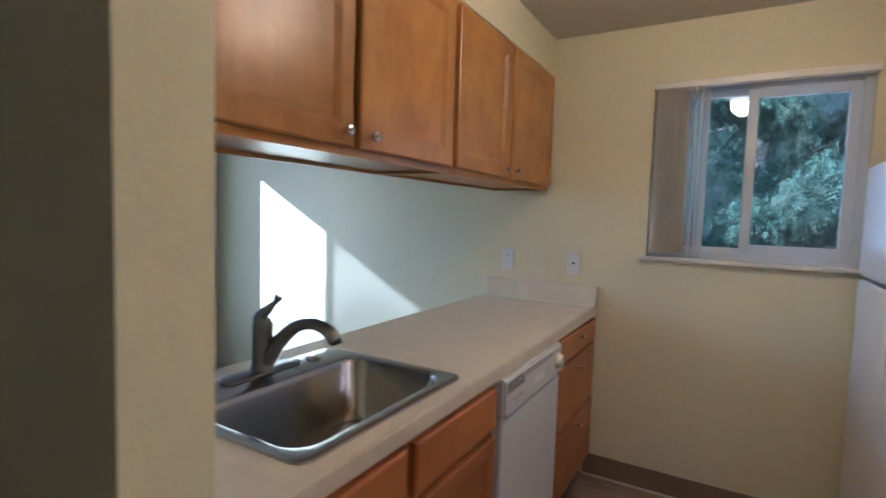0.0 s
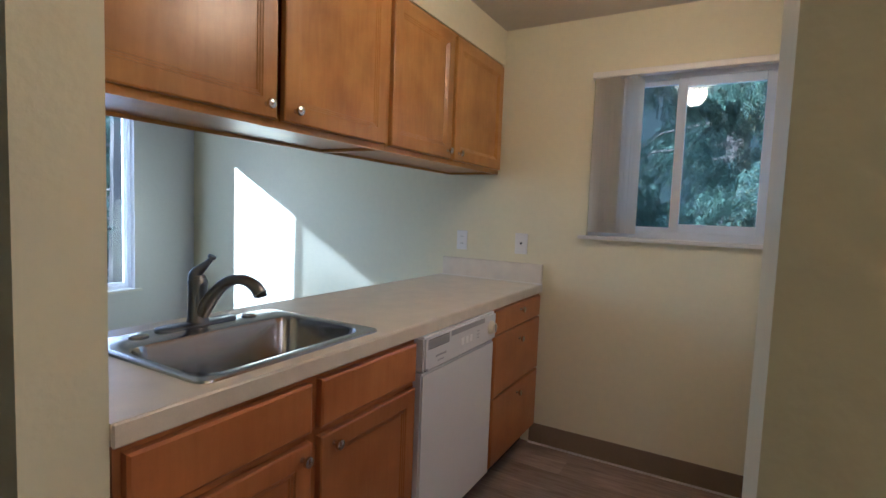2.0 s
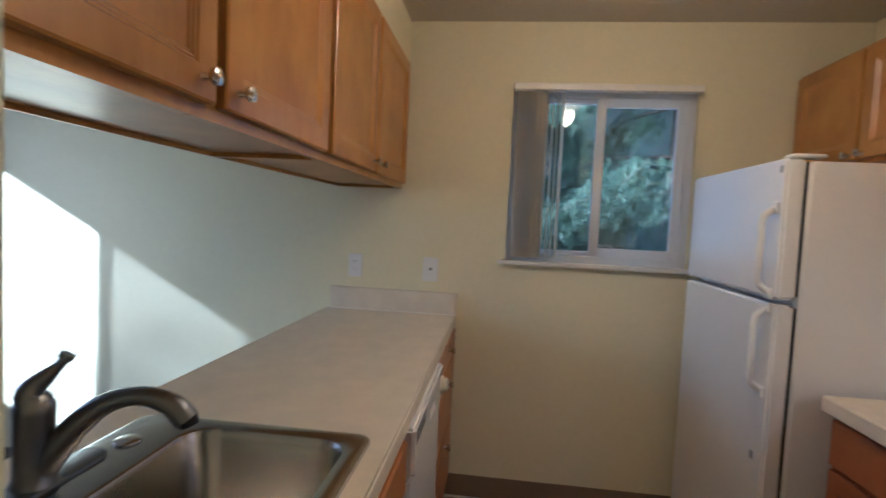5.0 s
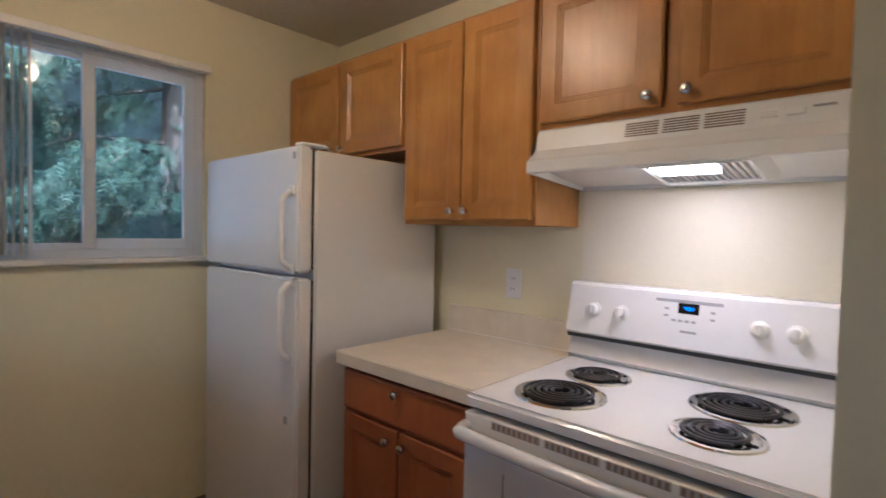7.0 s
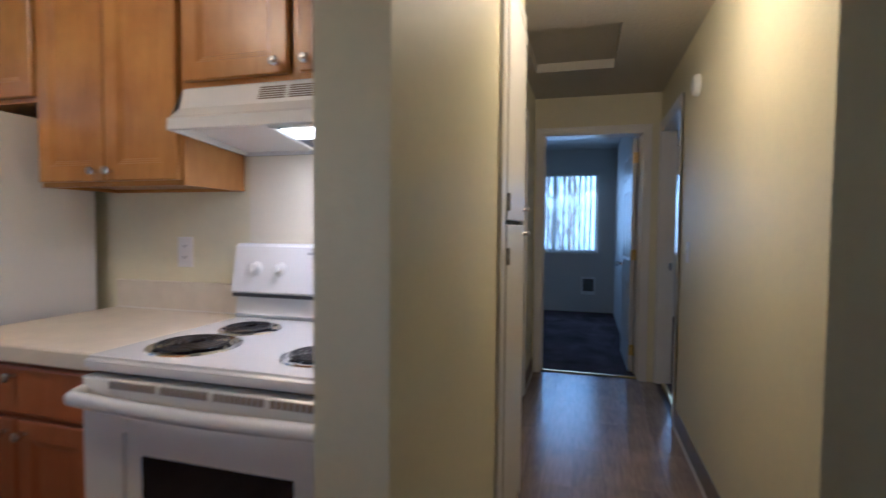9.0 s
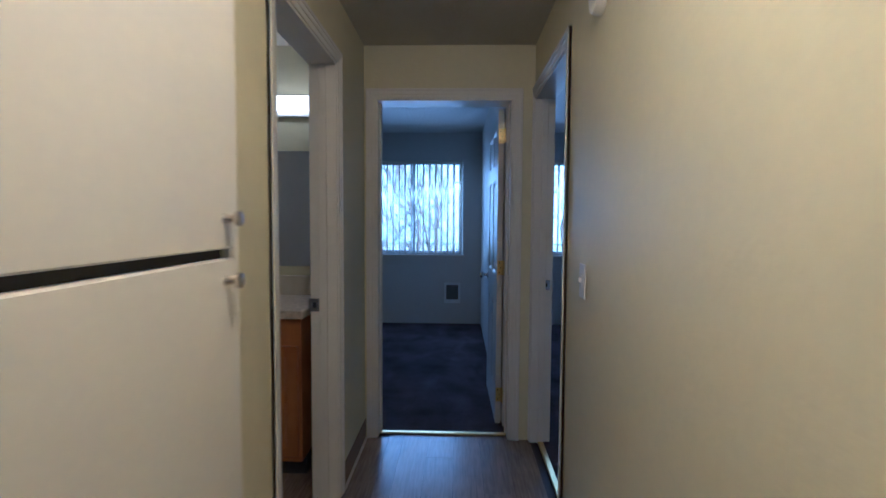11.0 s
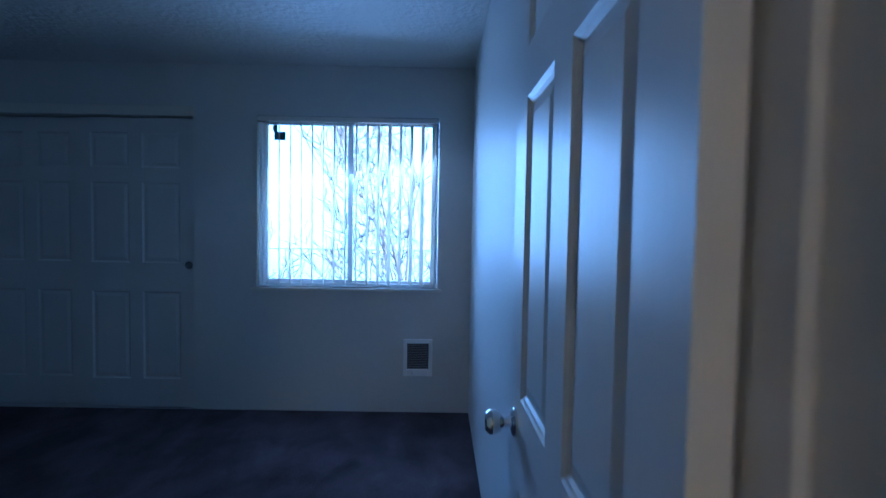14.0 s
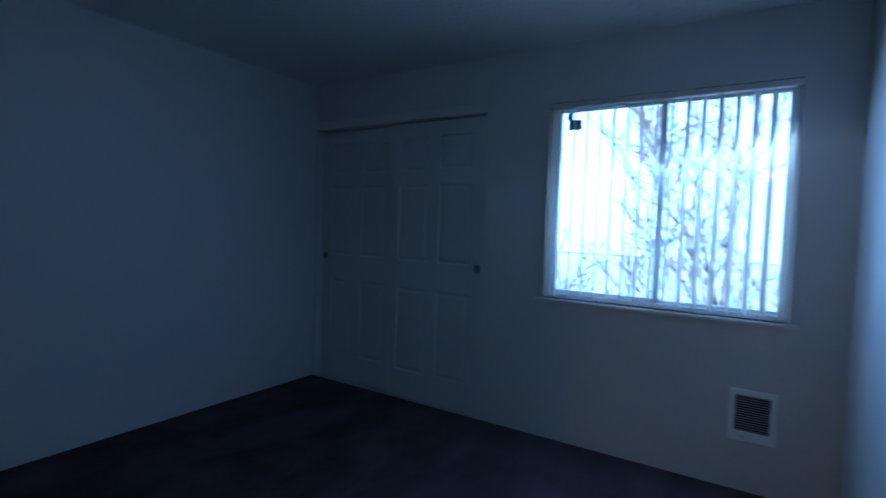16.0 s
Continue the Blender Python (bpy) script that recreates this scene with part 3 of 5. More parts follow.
def six_panel_door(name, hinge, width, height, angle, label, lockside=True):
    """A moulded six-panel leaf, local x from the hinge edge, 35 mm thick, front at +y; with a knob each side and three hinges."""
    root = thing(name, hinge, label, "door", "", "structure")
    th, st, mu = 0.035, 0.112, 0.10
    zs = [0.012, 0.212, 0.775, 0.965, 1.583, 1.683, height - 0.11, height]
    pw = (width - 2 * st - mu) / 2
    cols = [(st, st + pw), (st + pw + mu, width - st)]
    rows = [(zs[1], zs[2]), (zs[3], zs[4]), (zs[5], zs[6])]
    o = Vector(hinge)

    def put(nm, bm, m, par, lab="", sm=False):
        bmesh.ops.translate(bm, verts=bm.verts, vec=o)
        return part(nm, bm, m, par, lab, sm)
    for a, b in ((0, st), (cols[0][1], cols[1][0]), (width - st, width)):
        put("stile", box(a, 0, zs[0], b, th, height), M_DOOR, root)
    for a, b in ((zs[0], zs[1]), (zs[2], zs[3]), (zs[4], zs[5]), (zs[6], zs[7])):
        for c0, c1 in cols:
            put("rail", box(c0, 0, a, c1, th, b), M_DOOR, root)
    for z0, z1 in rows:
        for c0, c1 in cols:
            w, h = c1 - c0, z1 - z0
            bm = bmesh.new()
            for side in (0, 1):
                f = front_panel(w, h, 0.004, ((0.0001, 0.0115), (0.005, -0.003), (0.005, -0.002), (0.006, -0.0045), (0.006, 0.0), (0.022, 0.006)), 0)
                m = facing(((c0 + c1) / 2, th / 2 + (0.002 if side else -0.002), z0), (0, 1 if side else -1, 0))
                f.transform(m)
                me = bpy.data.meshes.new("tmp")
                f.to_mesh(me)
                f.free()
                bm.from_mesh(me)
                bpy.data.meshes.remove(me)
            put("panel", bm, M_DOOR, root)
    kz, kx = 0.90, width - 0.062
    for s, y in ((1, th), (-1, 0.0)):
        k = lathe([(0.031, 0), (0.031, 0.004), (0.026, 0.008), (0.012, 0.010), (0.011, 0.026), (0.020, 0.034), (0.0265, 0.046), (0.026, 0.056), (0.020, 0.064), (0.0, 0.066)], (kx, y, kz), (0, s, 0))
        put("door_knob", k, M_CHROME, root, "satin chrome door knob", True)
    put("latch", box(width, th / 2 - 0.012, kz - 0.028, width + 0.002, th / 2 + 0.012, kz + 0.028), M_NICKEL, root, "steel latch plate")
    for z in (0.20, 1.02, 1.845):
        bm = boxes((-0.0025, 0.002, z - 0.045, 0.0, th - 0.003, z + 0.045))
        add_cyl(bm, (-0.006, -0.004, z - 0.045), (-0.006, -0.004, z + 0.045), 0.006, n=10)
        add_box(bm, -0.05, -0.0075, z - 0.045, -0.006, -0.005, z + 0.045)
        h = put("hinge", bm, M_BRASS, root, "polished brass butt hinge")
        for dz in (-0.03, 0.0, 0.03):
            put("screw", cyl((-0.0025, 0.012 + 0.008 * (dz != 0), z + dz), (-0.0035, 0.012 + 0.008 * (dz != 0), z + dz), 0.004, n=8), M_DARKGAP, h)
    root.rotation_euler = (0, 0, radians(angle))
    return root


six_panel_door("door_bedroom_one", (2.972, -3.058, 0), 0.765, 2.01, 0.9, "white six-panel bedroom door standing wide open")


# ---- windows ----
def slider_window(name, axis, a0, a1, t, out, z0, z1, split, label, screen_side=0, fw=0.035, sashes=(0.022, 0.042)):
    """A vinyl sliding window: frame, two sashes with panes, sill. t: plane of the glass; out: +1 or -1, the outdoor way along the wall's normal."""
    def b(bm, a, c, u, v, z, y, bevel=0.002):
        add_box(bm, *((a, u, z, c, v, y) if axis == 'x' else (u, a, z, v, c, y)), bevel=bevel)
    mid = (a0 + a1) / 2
    root = thing(name, (mid, t, z0) if axis == 'x' else (t, mid, z0), label, "window", "", "structure")
    bm = bmesh.new()
    b(bm, a0, a0 + fw, t - 0.035, t + 0.035, z0, z1), b(bm, a1 - fw, a1, t - 0.035, t + 0.035, z0, z1)
    b(bm, a0 + fw, a1 - fw, t - 0.035, t + 0.035, z0, z0 + fw), b(bm, a0 + fw, a1 - fw, t - 0.035, t + 0.035, z1 - fw, z1)
    part("window_frame", bm, M_VINYL, root)
    for i, (p, q, d, sw) in enumerate(((a0 + fw, split + 0.02, 0.014 * out, sashes[0]), (split - 0.02, a1 - fw, -0.014 * out, sashes[1]))):
        bm = bmesh.new()
        u, v = t + d - 0.012, t + d + 0.012
        b(bm, p, p + sw, u, v, z0 + fw, z1 - fw), b(bm, q - sw, q, u, v, z0 + fw, z1 - fw)
        b(bm, p + sw, q - sw, u, v, z0 + fw, z0 + fw + sw), b(bm, p + sw, q - sw, u, v, z1 - fw - sw, z1 - fw)
        s = part("sash", bm, M_VINYL, root)
        bm = bmesh.new()
        b(bm, p + sw - 0.004, q - sw + 0.004, t + d - 0.002, t + d + 0.002, z0 + fw + sw - 0.004, z1 - fw - sw + 0.004, 0)
        g = part("pane", bm, M_GLASS, s, "clear window glass")
        g.visible_shadow = False
        if i == 1:
            bm = bmesh.new()
            b(bm, p + 0.006, p + 0.03, u - 0.012 * out if out > 0 else v, u if out > 0 else v + 0.012, (z0 + z1) / 2 - 0.03, (z0 + z1) / 2 + 0.03)
            part("latch", bm, M_PLASTIC, s, "small white sash latch")
    if screen_side:
        p, q = (a0 + fw, split) if screen_side < 0 else (split, a1 - fw)
        bm = bmesh.new()
        b(bm, p, q, t + 0.030 * out, t + 0.032 * out, z0 + fw, z1 - fw, 0)
        part("insect_screen", bm, M_INSECT, root, "woven insect screen, paled to imitate veiling haze")
    return root


def sill_board(name, axis, a0, a1, face, inside, depth, z, label):
    lo, hi = face + inside * 0.035, face - inside * depth
    bm = bmesh.new()
    add_box(bm, *((a0, lo, z - 0.018, a1, hi, z + 0.002) if axis == 'x' else (lo, a0, z - 0.018, hi, a1, z + 0.002)), bevel=0.005, seg=2)
    return struct(name, bm, M_TRIM, label, "window sill")


slider_window("window_kitchen", 'x', -1.548, -0.712, 0.052, 1, 1.203, 2.023, -1.135, "white vinyl sliding kitchen window")
sill_board("window_sill_kitchen", 'x', -1.59, -0.705, 0.0, -1, 0.055, 1.200, "white painted kitchen window sill")
slider_window("window_bedroom_one", 'y', -2.829, -1.580, BED_E + 0.075, 1, 0.884, 2.061, -2.210, "white vinyl sliding bedroom window", 0, 0.024, (0.018, 0.026))
sill_board("window_sill_bedroom_one", 'y', -2.865, -1.540, BED_E, -1, 0.06, 0.880, "white painted bedroom window sill")
slider_window("window_bedroom_two", 'y', -4.898, -3.657, BED_E + 0.075, 1, 0.884, 2.061, -4.275, "white vinyl sliding bedroom window", 0, 0.024, (0.018, 0.026))
sill_board("window_sill_bedroom_two", 'y', -4.935, -3.615, BED_E, -1, 0.06, 0.880, "white painted bedroom window sill")
slider_window("window_dining", 'y', -2.078, -0.502, -5.01, -1, 0.602, 1.983, -1.25, "white vinyl sliding dining room window", -1, 0.025, (0.020, 0.024))
sill_board("window_sill_dining", 'y', -2.12, -0.455, -4.93, 1, 0.04, 0.600, "white painted dining room window sill")


def vertical_blind(name, axis, a0, a1, plane, z0, z1, places, angles, label, w=0.089):
    """A head rail with hanging vanes at the given places, each turned by its angle from the window's plane."""
    mid = (a0 + a1) / 2
    root = thing(name, (mid, plane, z0) if axis == 'x' else (plane, mid, z0), label, "blind")
    bm = bmesh.new()
    add_box(bm, *((a0, plane - 0.022, z1 - 0.032, a1, plane + 0.022, z1) if axis == 'x' else (plane - 0.022, a0, z1 - 0.032, plane + 0.022, a1, z1)), bevel=0.004)
    part("head_rail", bm, M_TRIM, root, "white aluminium head rail")
    for a, ang in zip(places, angles):
        bm = bmesh.new()
        n = 6
        rows = []
        for z in (z0 + 0.012, z1 - 0.036):
            row = []
            for i in range(n + 1):
                u = (i / n - 0.5) * w
                c = 0.006 * (1 - (2 * i / n - 1) ** 2)
                x, y = u * math.cos(ang) - c * math.sin(ang), u * math.sin(ang) + c * math.cos(ang)
                row.append(bm.verts.new((a + x, plane + y, z) if axis == 'x' else (plane + y, a + x, z)))
            rows.append(row)
        for i in range(n):
            bm.faces.new((rows[0][i], rows[0][i + 1], rows[1][i + 1], rows[1][i]))
        bmesh.ops.solidify(bm, geom=bm.faces[:], thickness=0.0009)
        part("vane", bm, M_VANE, root, smooth=True)
        bm = bmesh.new()
        c = (a, plane, z1 - 0.036)
        add_box(bm, c[0] - 0.004, c[1] - 0.004, c[2] - 0.006, c[0] + 0.004, c[1] + 0.004, c[2] + 0.004) if axis == 'x' else add_box(bm, plane - 0.004, a - 0.004, c[2] - 0.006, plane + 0.004, a + 0.004, c[2] + 0.004)
        part("carrier_clip", bm, M_PLASTIC, root)
    return root


rng = random.Random(5)
kp = [-1.508 + 0.0145 * i for i in range(8)] + [-1.385 + 0.022 * i for i in range(4)]
ka = [radians(58 + rng.uniform(-10, 10)) for _ in range(8)] + [radians(80 + rng.uniform(-6, 6)) for _ in range(4)]
vertical_blind("vertical_blind_kitchen", 'x', -1.552, -0.705, -0.028, 1.210, 2.036, kp, ka, "white vertical blind pushed aside at the kitchen window")
bp1 = [-2.795 + 0.0765 * i for i in range(17)]
vertical_blind("vertical_blind_bedroom", 'y', -2.827, -1.582, BED_E + 0.016, 0.887, 2.058, bp1, [radians(72 + rng.uniform(-3, 3)) for _ in bp1], "white vertical blind with open vanes at the bedroom window")
bp2 = [-4.865 + 0.0765 * i for i in range(16)]
vertical_blind("vertical_blind_bedroom_two", 'y', -4.896, -3.659, BED_E + 0.016, 0.887, 2.058, bp2, [radians(82 + rng.uniform(-4, 4)) for _ in bp2], "white vertical blind with half closed vanes")


# ---- cabinets ----
CABINET_WOOD = M_MAPLE  # stain of the units being built

def cabinet_door(parent, name, cx, base, out, w, h, steps, knob=None, th=0.018):
    """A door or drawer front with its back at base (x of the box face), centred at cx along y; out is -1 or +1 along x."""
    bm = front_panel(w, h, th, steps)
    y, z = cx
    m = facing((base, y, z), (out, 0, 0))
    bm.transform(m)
    d = part(name, bm, CABINET_WOOD, parent)
    if knob:
        k = knob_mesh(facing((base + out * (th + 0.003), knob[0], knob[1]), (out, 0, 0)))
        part("knob", k, M_NICKEL, d, "brushed nickel round knob", True)
    return d


def shell(parent, x0, x1, y0, y1, z0, z1, out, th=0.016, top=True, face=0.04):
    """A cabinet box under parent: side panels, back, bottom, top and a face frame towards out."""
    xf = x1 if out > 0 else x0
    xb = x0 if out > 0 else x1
    part("side_panel", box(x0, y0, z0, x1, y0 + th, z1), CABINET_WOOD, parent)
    part("side_panel", box(x0, y1 - th, z0, x1, y1, z1), CABINET_WOOD, parent)
    part("back_panel", box(xb, y0 + th, z0, xb + out * 0.006, y1 - th, z1), CABINET_WOOD, parent)
    part("bottom_panel", box(xb + out * 0.006, y0 + th, z0 + 0.012, xf - out * 0.002, y1 - th, z0 + 0.012 + th), CABINET_WOOD, parent)
    if top:
        part("top_panel", box(xb + out * 0.006, y0 + th, z1 - th, xf - out * 0.002, y1 - th, z1), CABINET_WOOD, parent)
    a, c = xf - out * 0.002, xf + out * 0.017
    mid = (y0 + y1) / 2
    for p, q in ((y0 - 0.0005, y0 + face), (mid - face / 2, mid + face / 2), (y1 - face, y1 + 0.0005)):
        part("stile", box(a, p, z0 - 0.0005, c, q, z1 + 0.0005), CABINET_WOOD, parent)
    for p, q in ((y0 + face, mid - face / 2), (mid + face / 2, y1 - face)):
        for r, s in ((z0, z0 + face), (z1 - face, z1)):
            part("rail", box(a, p, r, c, q, s), CABINET_WOOD, parent)


# hanging cabinets over the peninsula
SHIFT = Vector((-0.075, 0, 0))
LX = -2.012
for y0, y1, ky in ((-2.232, -1.108, -1.637), (-1.104, -0.018, -0.597)):
    c = thing("wall_cabinet", (-2.15, (y0 + y1) / 2, 1.515), "stained maple hanging cabinet with two panel doors", "cabinet", "hanging cabinets over the sink counter")
    shell(c, -2.312, LX, y0, y1, 1.522, 2.136, 1)
    mid = ky
    for s in (-1, 1):
        e = y0 + 0.018 if s < 0 else y1 - 0.018
        inner = mid + s * 0.014
        cabinet_door(c, "door", ((e + inner) / 2, 1.545), LX + 0.017, 1, abs(e - inner), 0.572, PANEL_STEPS, (mid + s * 0.054, 1.580))

# base cabinets of the peninsula
BX = -1.735
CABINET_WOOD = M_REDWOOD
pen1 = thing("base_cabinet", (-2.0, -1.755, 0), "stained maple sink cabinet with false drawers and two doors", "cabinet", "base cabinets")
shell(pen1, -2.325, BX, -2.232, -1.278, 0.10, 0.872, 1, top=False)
part("rail", box(BX - 0.002, -2.19, 0.685, BX + 0.0165, -1.32, 0.742), CABINET_WOOD, pen1)
part("toe_kick", box(-2.325, -2.232, 0.0, BX - 0.05, -1.278, 0.10), M_DARKGAP, pen1, "dark recessed toe kick")
for a, b, ky in ((-2.218, -1.772, -1.805), (-1.738, -1.290, -1.690)):
    cabinet_door(pen1, "drawer_front", ((a + b) / 2, 0.725), BX + 0.017, 1, b - a, 0.128, SLAB_STEPS)
    cabinet_door(pen1, "door", ((a + b) / 2, 0.125), BX + 0.017, 1, b - a, 0.575, PANEL_STEPS, (ky, 0.668))
pen2 = thing("drawer_cabinet", (-2.0, -0.33, 0), "stained maple cabinet with three drawers beside the dishwasher", "cabinet", "base cabinets")
for nm, r in (("side_panel", (-2.325, -0.655, 0.10, BX, -0.639, 0.872)), ("side_panel", (-2.325, -0.018, 0.10, BX, -0.002, 0.872)), ("back_panel", (-2.325, -0.639, 0.10, -2.319, -0.018, 0.872)), ("bottom_panel", (-2.319, -0.639, 0.10, BX - 0.002, -0.018, 0.116)), ("stile", (BX - 0.002, -0.6555, 0.10, BX + 0.017, -0.620, 0.872)), ("stile", (BX - 0.002, -0.037, 0.10, BX + 0.017, -0.0015, 0.872)), ("rail", (BX - 0.002, -0.62, 0.10, BX + 0.0165, -0.037, 0.135)), ("rail", (BX - 0.002, -0.62, 0.43, BX + 0.0165, -0.037, 0.47)), ("rail", (BX - 0.002, -0.62, 0.725, BX + 0.0165, -0.037, 0.760)), ("rail", (BX - 0.002, -0.62, 0.845, BX + 0.0165, -0.037, 0.872))):
    part(nm, box(*r), CABINET_WOOD, pen2)
part("toe_kick", box(-2.325, -0.655, 0.0, BX - 0.05, -0.002, 0.10), M_DARKGAP, pen2, "dark recessed toe kick")
for z0, z1, kz in ((0.748, 0.858, 0.825), (0.455, 0.738, 0.678), (0.125, 0.445, 0.400)):
    cabinet_door(pen2, "drawer_front", (-0.333, z0), BX + 0.017, 1, 0.60, z1 - z0, SLAB_STEPS, (-0.338, kz))
struct("peninsula_back", box(-2.42, DIV_N, 0.0, -2.402, -0.002, 0.875), M_WHITEWALL, "white painted back panel of the peninsula", "panel")

# dishwasher
dw = thing("dishwasher", (-2.0, -0.966, 0), "white dishwasher with a dial, under the counter", "dishwasher")
part("tub", box(-2.30, -1.262, 0.09, BX - 0.005, -0.672, 0.865), M_PLASTIC, dw)
part("door", box(BX - 0.003, -1.264, 0.125, -1.690, -0.670, 0.738, bevel=0.006, seg=2), M_ENAMEL, dw)
pnl = part("control_panel", box(BX - 0.003, -1.264, 0.745, -1.682, -0.670, 0.868, bevel=0.008, seg=2), M_ENAMEL, dw)
for i in range(5):
    z = 0.822 + i * 0.0075
    part("vent_slot", box(-1.683, -1.243, z, -1.6812, -1.095, z + 0.0035), M_DARKGAP, pnl, "dark vent slot")
part("top_recess", box(-1.683, -1.08, 0.838, -1.6812, -0.79, 0.858), M_GREY, pnl, "grey recessed hand grip")
dial = part("dial", lathe([(0.030, 0), (0.030, 0.006), (0.024, 0.012), (0.022, 0.022), (0.0, 0.023)], (-1.682, -0.728, 0.806), (1, 0, 0)), M_IVORY, pnl, "ivory round programme dial", True)
part("pointer", box(-1.660, -0.730, 0.79, -1.655, -0.724, 0.822), M_GREY, dial)
for i in range(3):
    part("button", box(-1.683, -1.0 + 0.035 * i, 0.785, -1.680, -0.975 + 0.035 * i, 0.812, bevel=0.001), M_PLASTIC, pnl)
    part("print_bar", box(-1.683, -0.86, 0.785 + 0.014 * i, -1.6815, -0.84, 0.789 + 0.014 * i), M_GREY, pnl)
part("print_bar", box(-1.683, -1.19, 0.785, -1.6815, -1.115, 0.792), M_GREY, pnl)
part("print_bar", box(-1.683, -1.175, 0.768, -1.6815, -1.13, 0.772), M_GREY, pnl)
part("kick_panel", box(BX - 0.05, -1.262, 0.0, BX - 0.045, -0.672, 0.12), M_DARKGAP, dw, "dark kick panel")
part("vent_badge", box(-1.691, -1.255, 0.748, -1.6805, -1.243, 0.757), M_GREY, pnl)

# peninsula counter with the sink cut-out
SX0, SX1, SY0, SY1 = -2.235, -1.765, -2.025, -1.445
CT0, CT1 = 0.874, 0.915
bm = bmesh.new()
lv = []
for z in (CT0, CT1):
    outer = [bm.verts.new((x, y, z)) for x, y in ((-2.355, DIV_N), (-1.705, DIV_N), (-1.705, -0.001), (-2.355, -0.001))]
    inner = [bm.verts.new((x, y, z)) for x, y in ((SX0, SY0), (SX1, SY0), (SX1, SY1), (SX0, SY1))]
    bridge(bm, outer, inner)
    lv.append((outer, inner))
bridge(bm, lv[0][0], lv[1][0]), bridge(bm, lv[0][1], lv[1][1])
counter = thing("counter_peninsula", (-2.03, -1.12, CT0), "speckled beige laminate peninsula counter with a sink cut-out", "counter")
part("top", bm, M_LAM, counter)
part("front_edge", box(-1.7048, DIV_N, CT0 - 0.004, -1.698, -0.001, CT1 - 0.0005, bevel=0.003), M_LAM, counter)
part("backsplash", box(-2.337, -0.020, CT1, -1.70, -0.001, 1.024, bevel=0.003), M_LAM, counter)
part("caulk_bead", box(-2.337, -0.024, CT1, -1.70, -0.0205, CT1 + 0.004), M_TRIM, counter, "white caulk bead")

# sink
sink = thing("sink", (-2.0, -1.735, CT1), "stainless steel drop-in single bowl sink in the counter", "sink")
bm = bmesh.new()
cx, cy = -2.0, -1.737
bx, bw = -1.953, 0.325
rings = [rounded_ring(bm, cx, cy, 0.512, 0.618, 0.035, CT1 + 0.0005), rounded_ring(bm, cx, cy, 0.508, 0.614, 0.034, CT1 + 0.006), rounded_ring(bm, cx, cy, 0.490, 0.596, 0.03, CT1 + 0.008),
         rounded_ring(bm, bx, cy, bw + 0.03, 0.565, 0.07, CT1 + 0.007), rounded_ring(bm, bx, cy, bw + 0.012, 0.548, 0.065, CT1 + 0.003), rounded_ring(bm, bx, cy, bw, 0.535, 0.06, CT1 - 0.012), rounded_ring(bm, bx, cy, bw - 0.025, 0.51, 0.06, CT1 - 0.145), rounded_ring(bm, bx, cy, bw - 0.055, 0.475, 0.06, CT1 - 0.172), rounded_ring(bm, bx, cy, 0.09, 0.09, 0.044, CT1 - 0.180)]
for a, b in zip(rings, rings[1:]):
    bridge(bm, a, b)
bm.faces.new(rings[-1])
part("basin", bm, M_STEEL, sink, smooth=True)
part("drain", lathe([(0.055, 0.0), (0.055, 0.003), (0.042, 0.004), (0.036, -0.004), (0.0, -0.006)], (bx, cy, CT1 - 0.179)), M_CHROME, sink, "chrome basket drain", True)
for y in (-1.925, -1.565):
    part("hole_cover", lathe([(0.024, 0), (0.024, 0.004), (0.018, 0.008), (0.0, 0.009)], (-2.195, y, CT1 + 0.008)), M_NICKEL, sink, "nickel hole cover", True)

# faucet
fx, fy, fz = -2.215, -1.737, CT1 + 0.008
faucet = thing("faucet", (fx, fy, fz), "dark brushed steel single lever kitchen faucet on the sink", "faucet")
plate = bmesh.new()
pr = [rounded_ring(plate, fx, fy, 0.058, 0.26, 0.028, fz), rounded_ring(plate, fx, fy, 0.056, 0.258, 0.027, fz + 0.006), rounded_ring(plate, fx, fy, 0.044, 0.246, 0.021, fz + 0.009)]
for a, b in zip(pr, pr[1:]):
    bridge(plate, a, b)
plate.faces.new(pr[-1])
part("base_plate", plate, M_DARKSTEEL, faucet, smooth=True)
part("body", lathe([(0.034, 0.008), (0.032, 0.013), (0.029, 0.022), (0.0275, 0.118), (0.0285, 0.122), (0.0285, 0.134), (0.024, 0.142), (0.0, 0.143)], (fx, fy, fz)), M_DARKSTEEL, faucet, smooth=True)
sp = smooth_path([(fx + 0.012, fy + 0.004, fz + 0.035), (fx + 0.055, fy + 0.014, fz + 0.095), (fx + 0.105, fy + 0.024, fz + 0.138), (fx + 0.160, fy + 0.034, fz + 0.150), (fx + 0.205, fy + 0.042, fz + 0.135), (fx + 0.225, fy + 0.046, fz + 0.112)])
part("spout", tube(sp, [0.024 - 0.009 * min(1, i / (0.5 * len(sp))) + 0.005 * max(0, (i / (len(sp) - 1) - 0.55) / 0.45) for i in range(len(sp))], n=14), M_DARKSTEEL, faucet, smooth=True)
part("nozzle", tube([sp[-1] + Vector((-0.001, 0, 0.006)), sp[-1] + Vector((0.004, 0.001, -0.008))], [0.0165, 0.0155], n=14), M_BLACK, faucet, "black spray nozzle", True)
lv = smooth_path([(fx, fy, fz + 0.135), (fx - 0.004, fy - 0.004, fz + 0.155), (fx + 0.012, fy + 0.010, fz + 0.178), (fx + 0.026, fy + 0.020, fz + 0.196), (fx + 0.034, fy + 0.026, fz + 0.212)])
part("lever", tube(lv, [0.027 - 0.0185 * min(1, i / (len(lv) * 0.65)) + (0.004 if i > len(lv) * 0.8 else 0) for i in range(len(lv))], n=12, flat=0.9), M_DARKSTEEL, faucet, smooth=True)


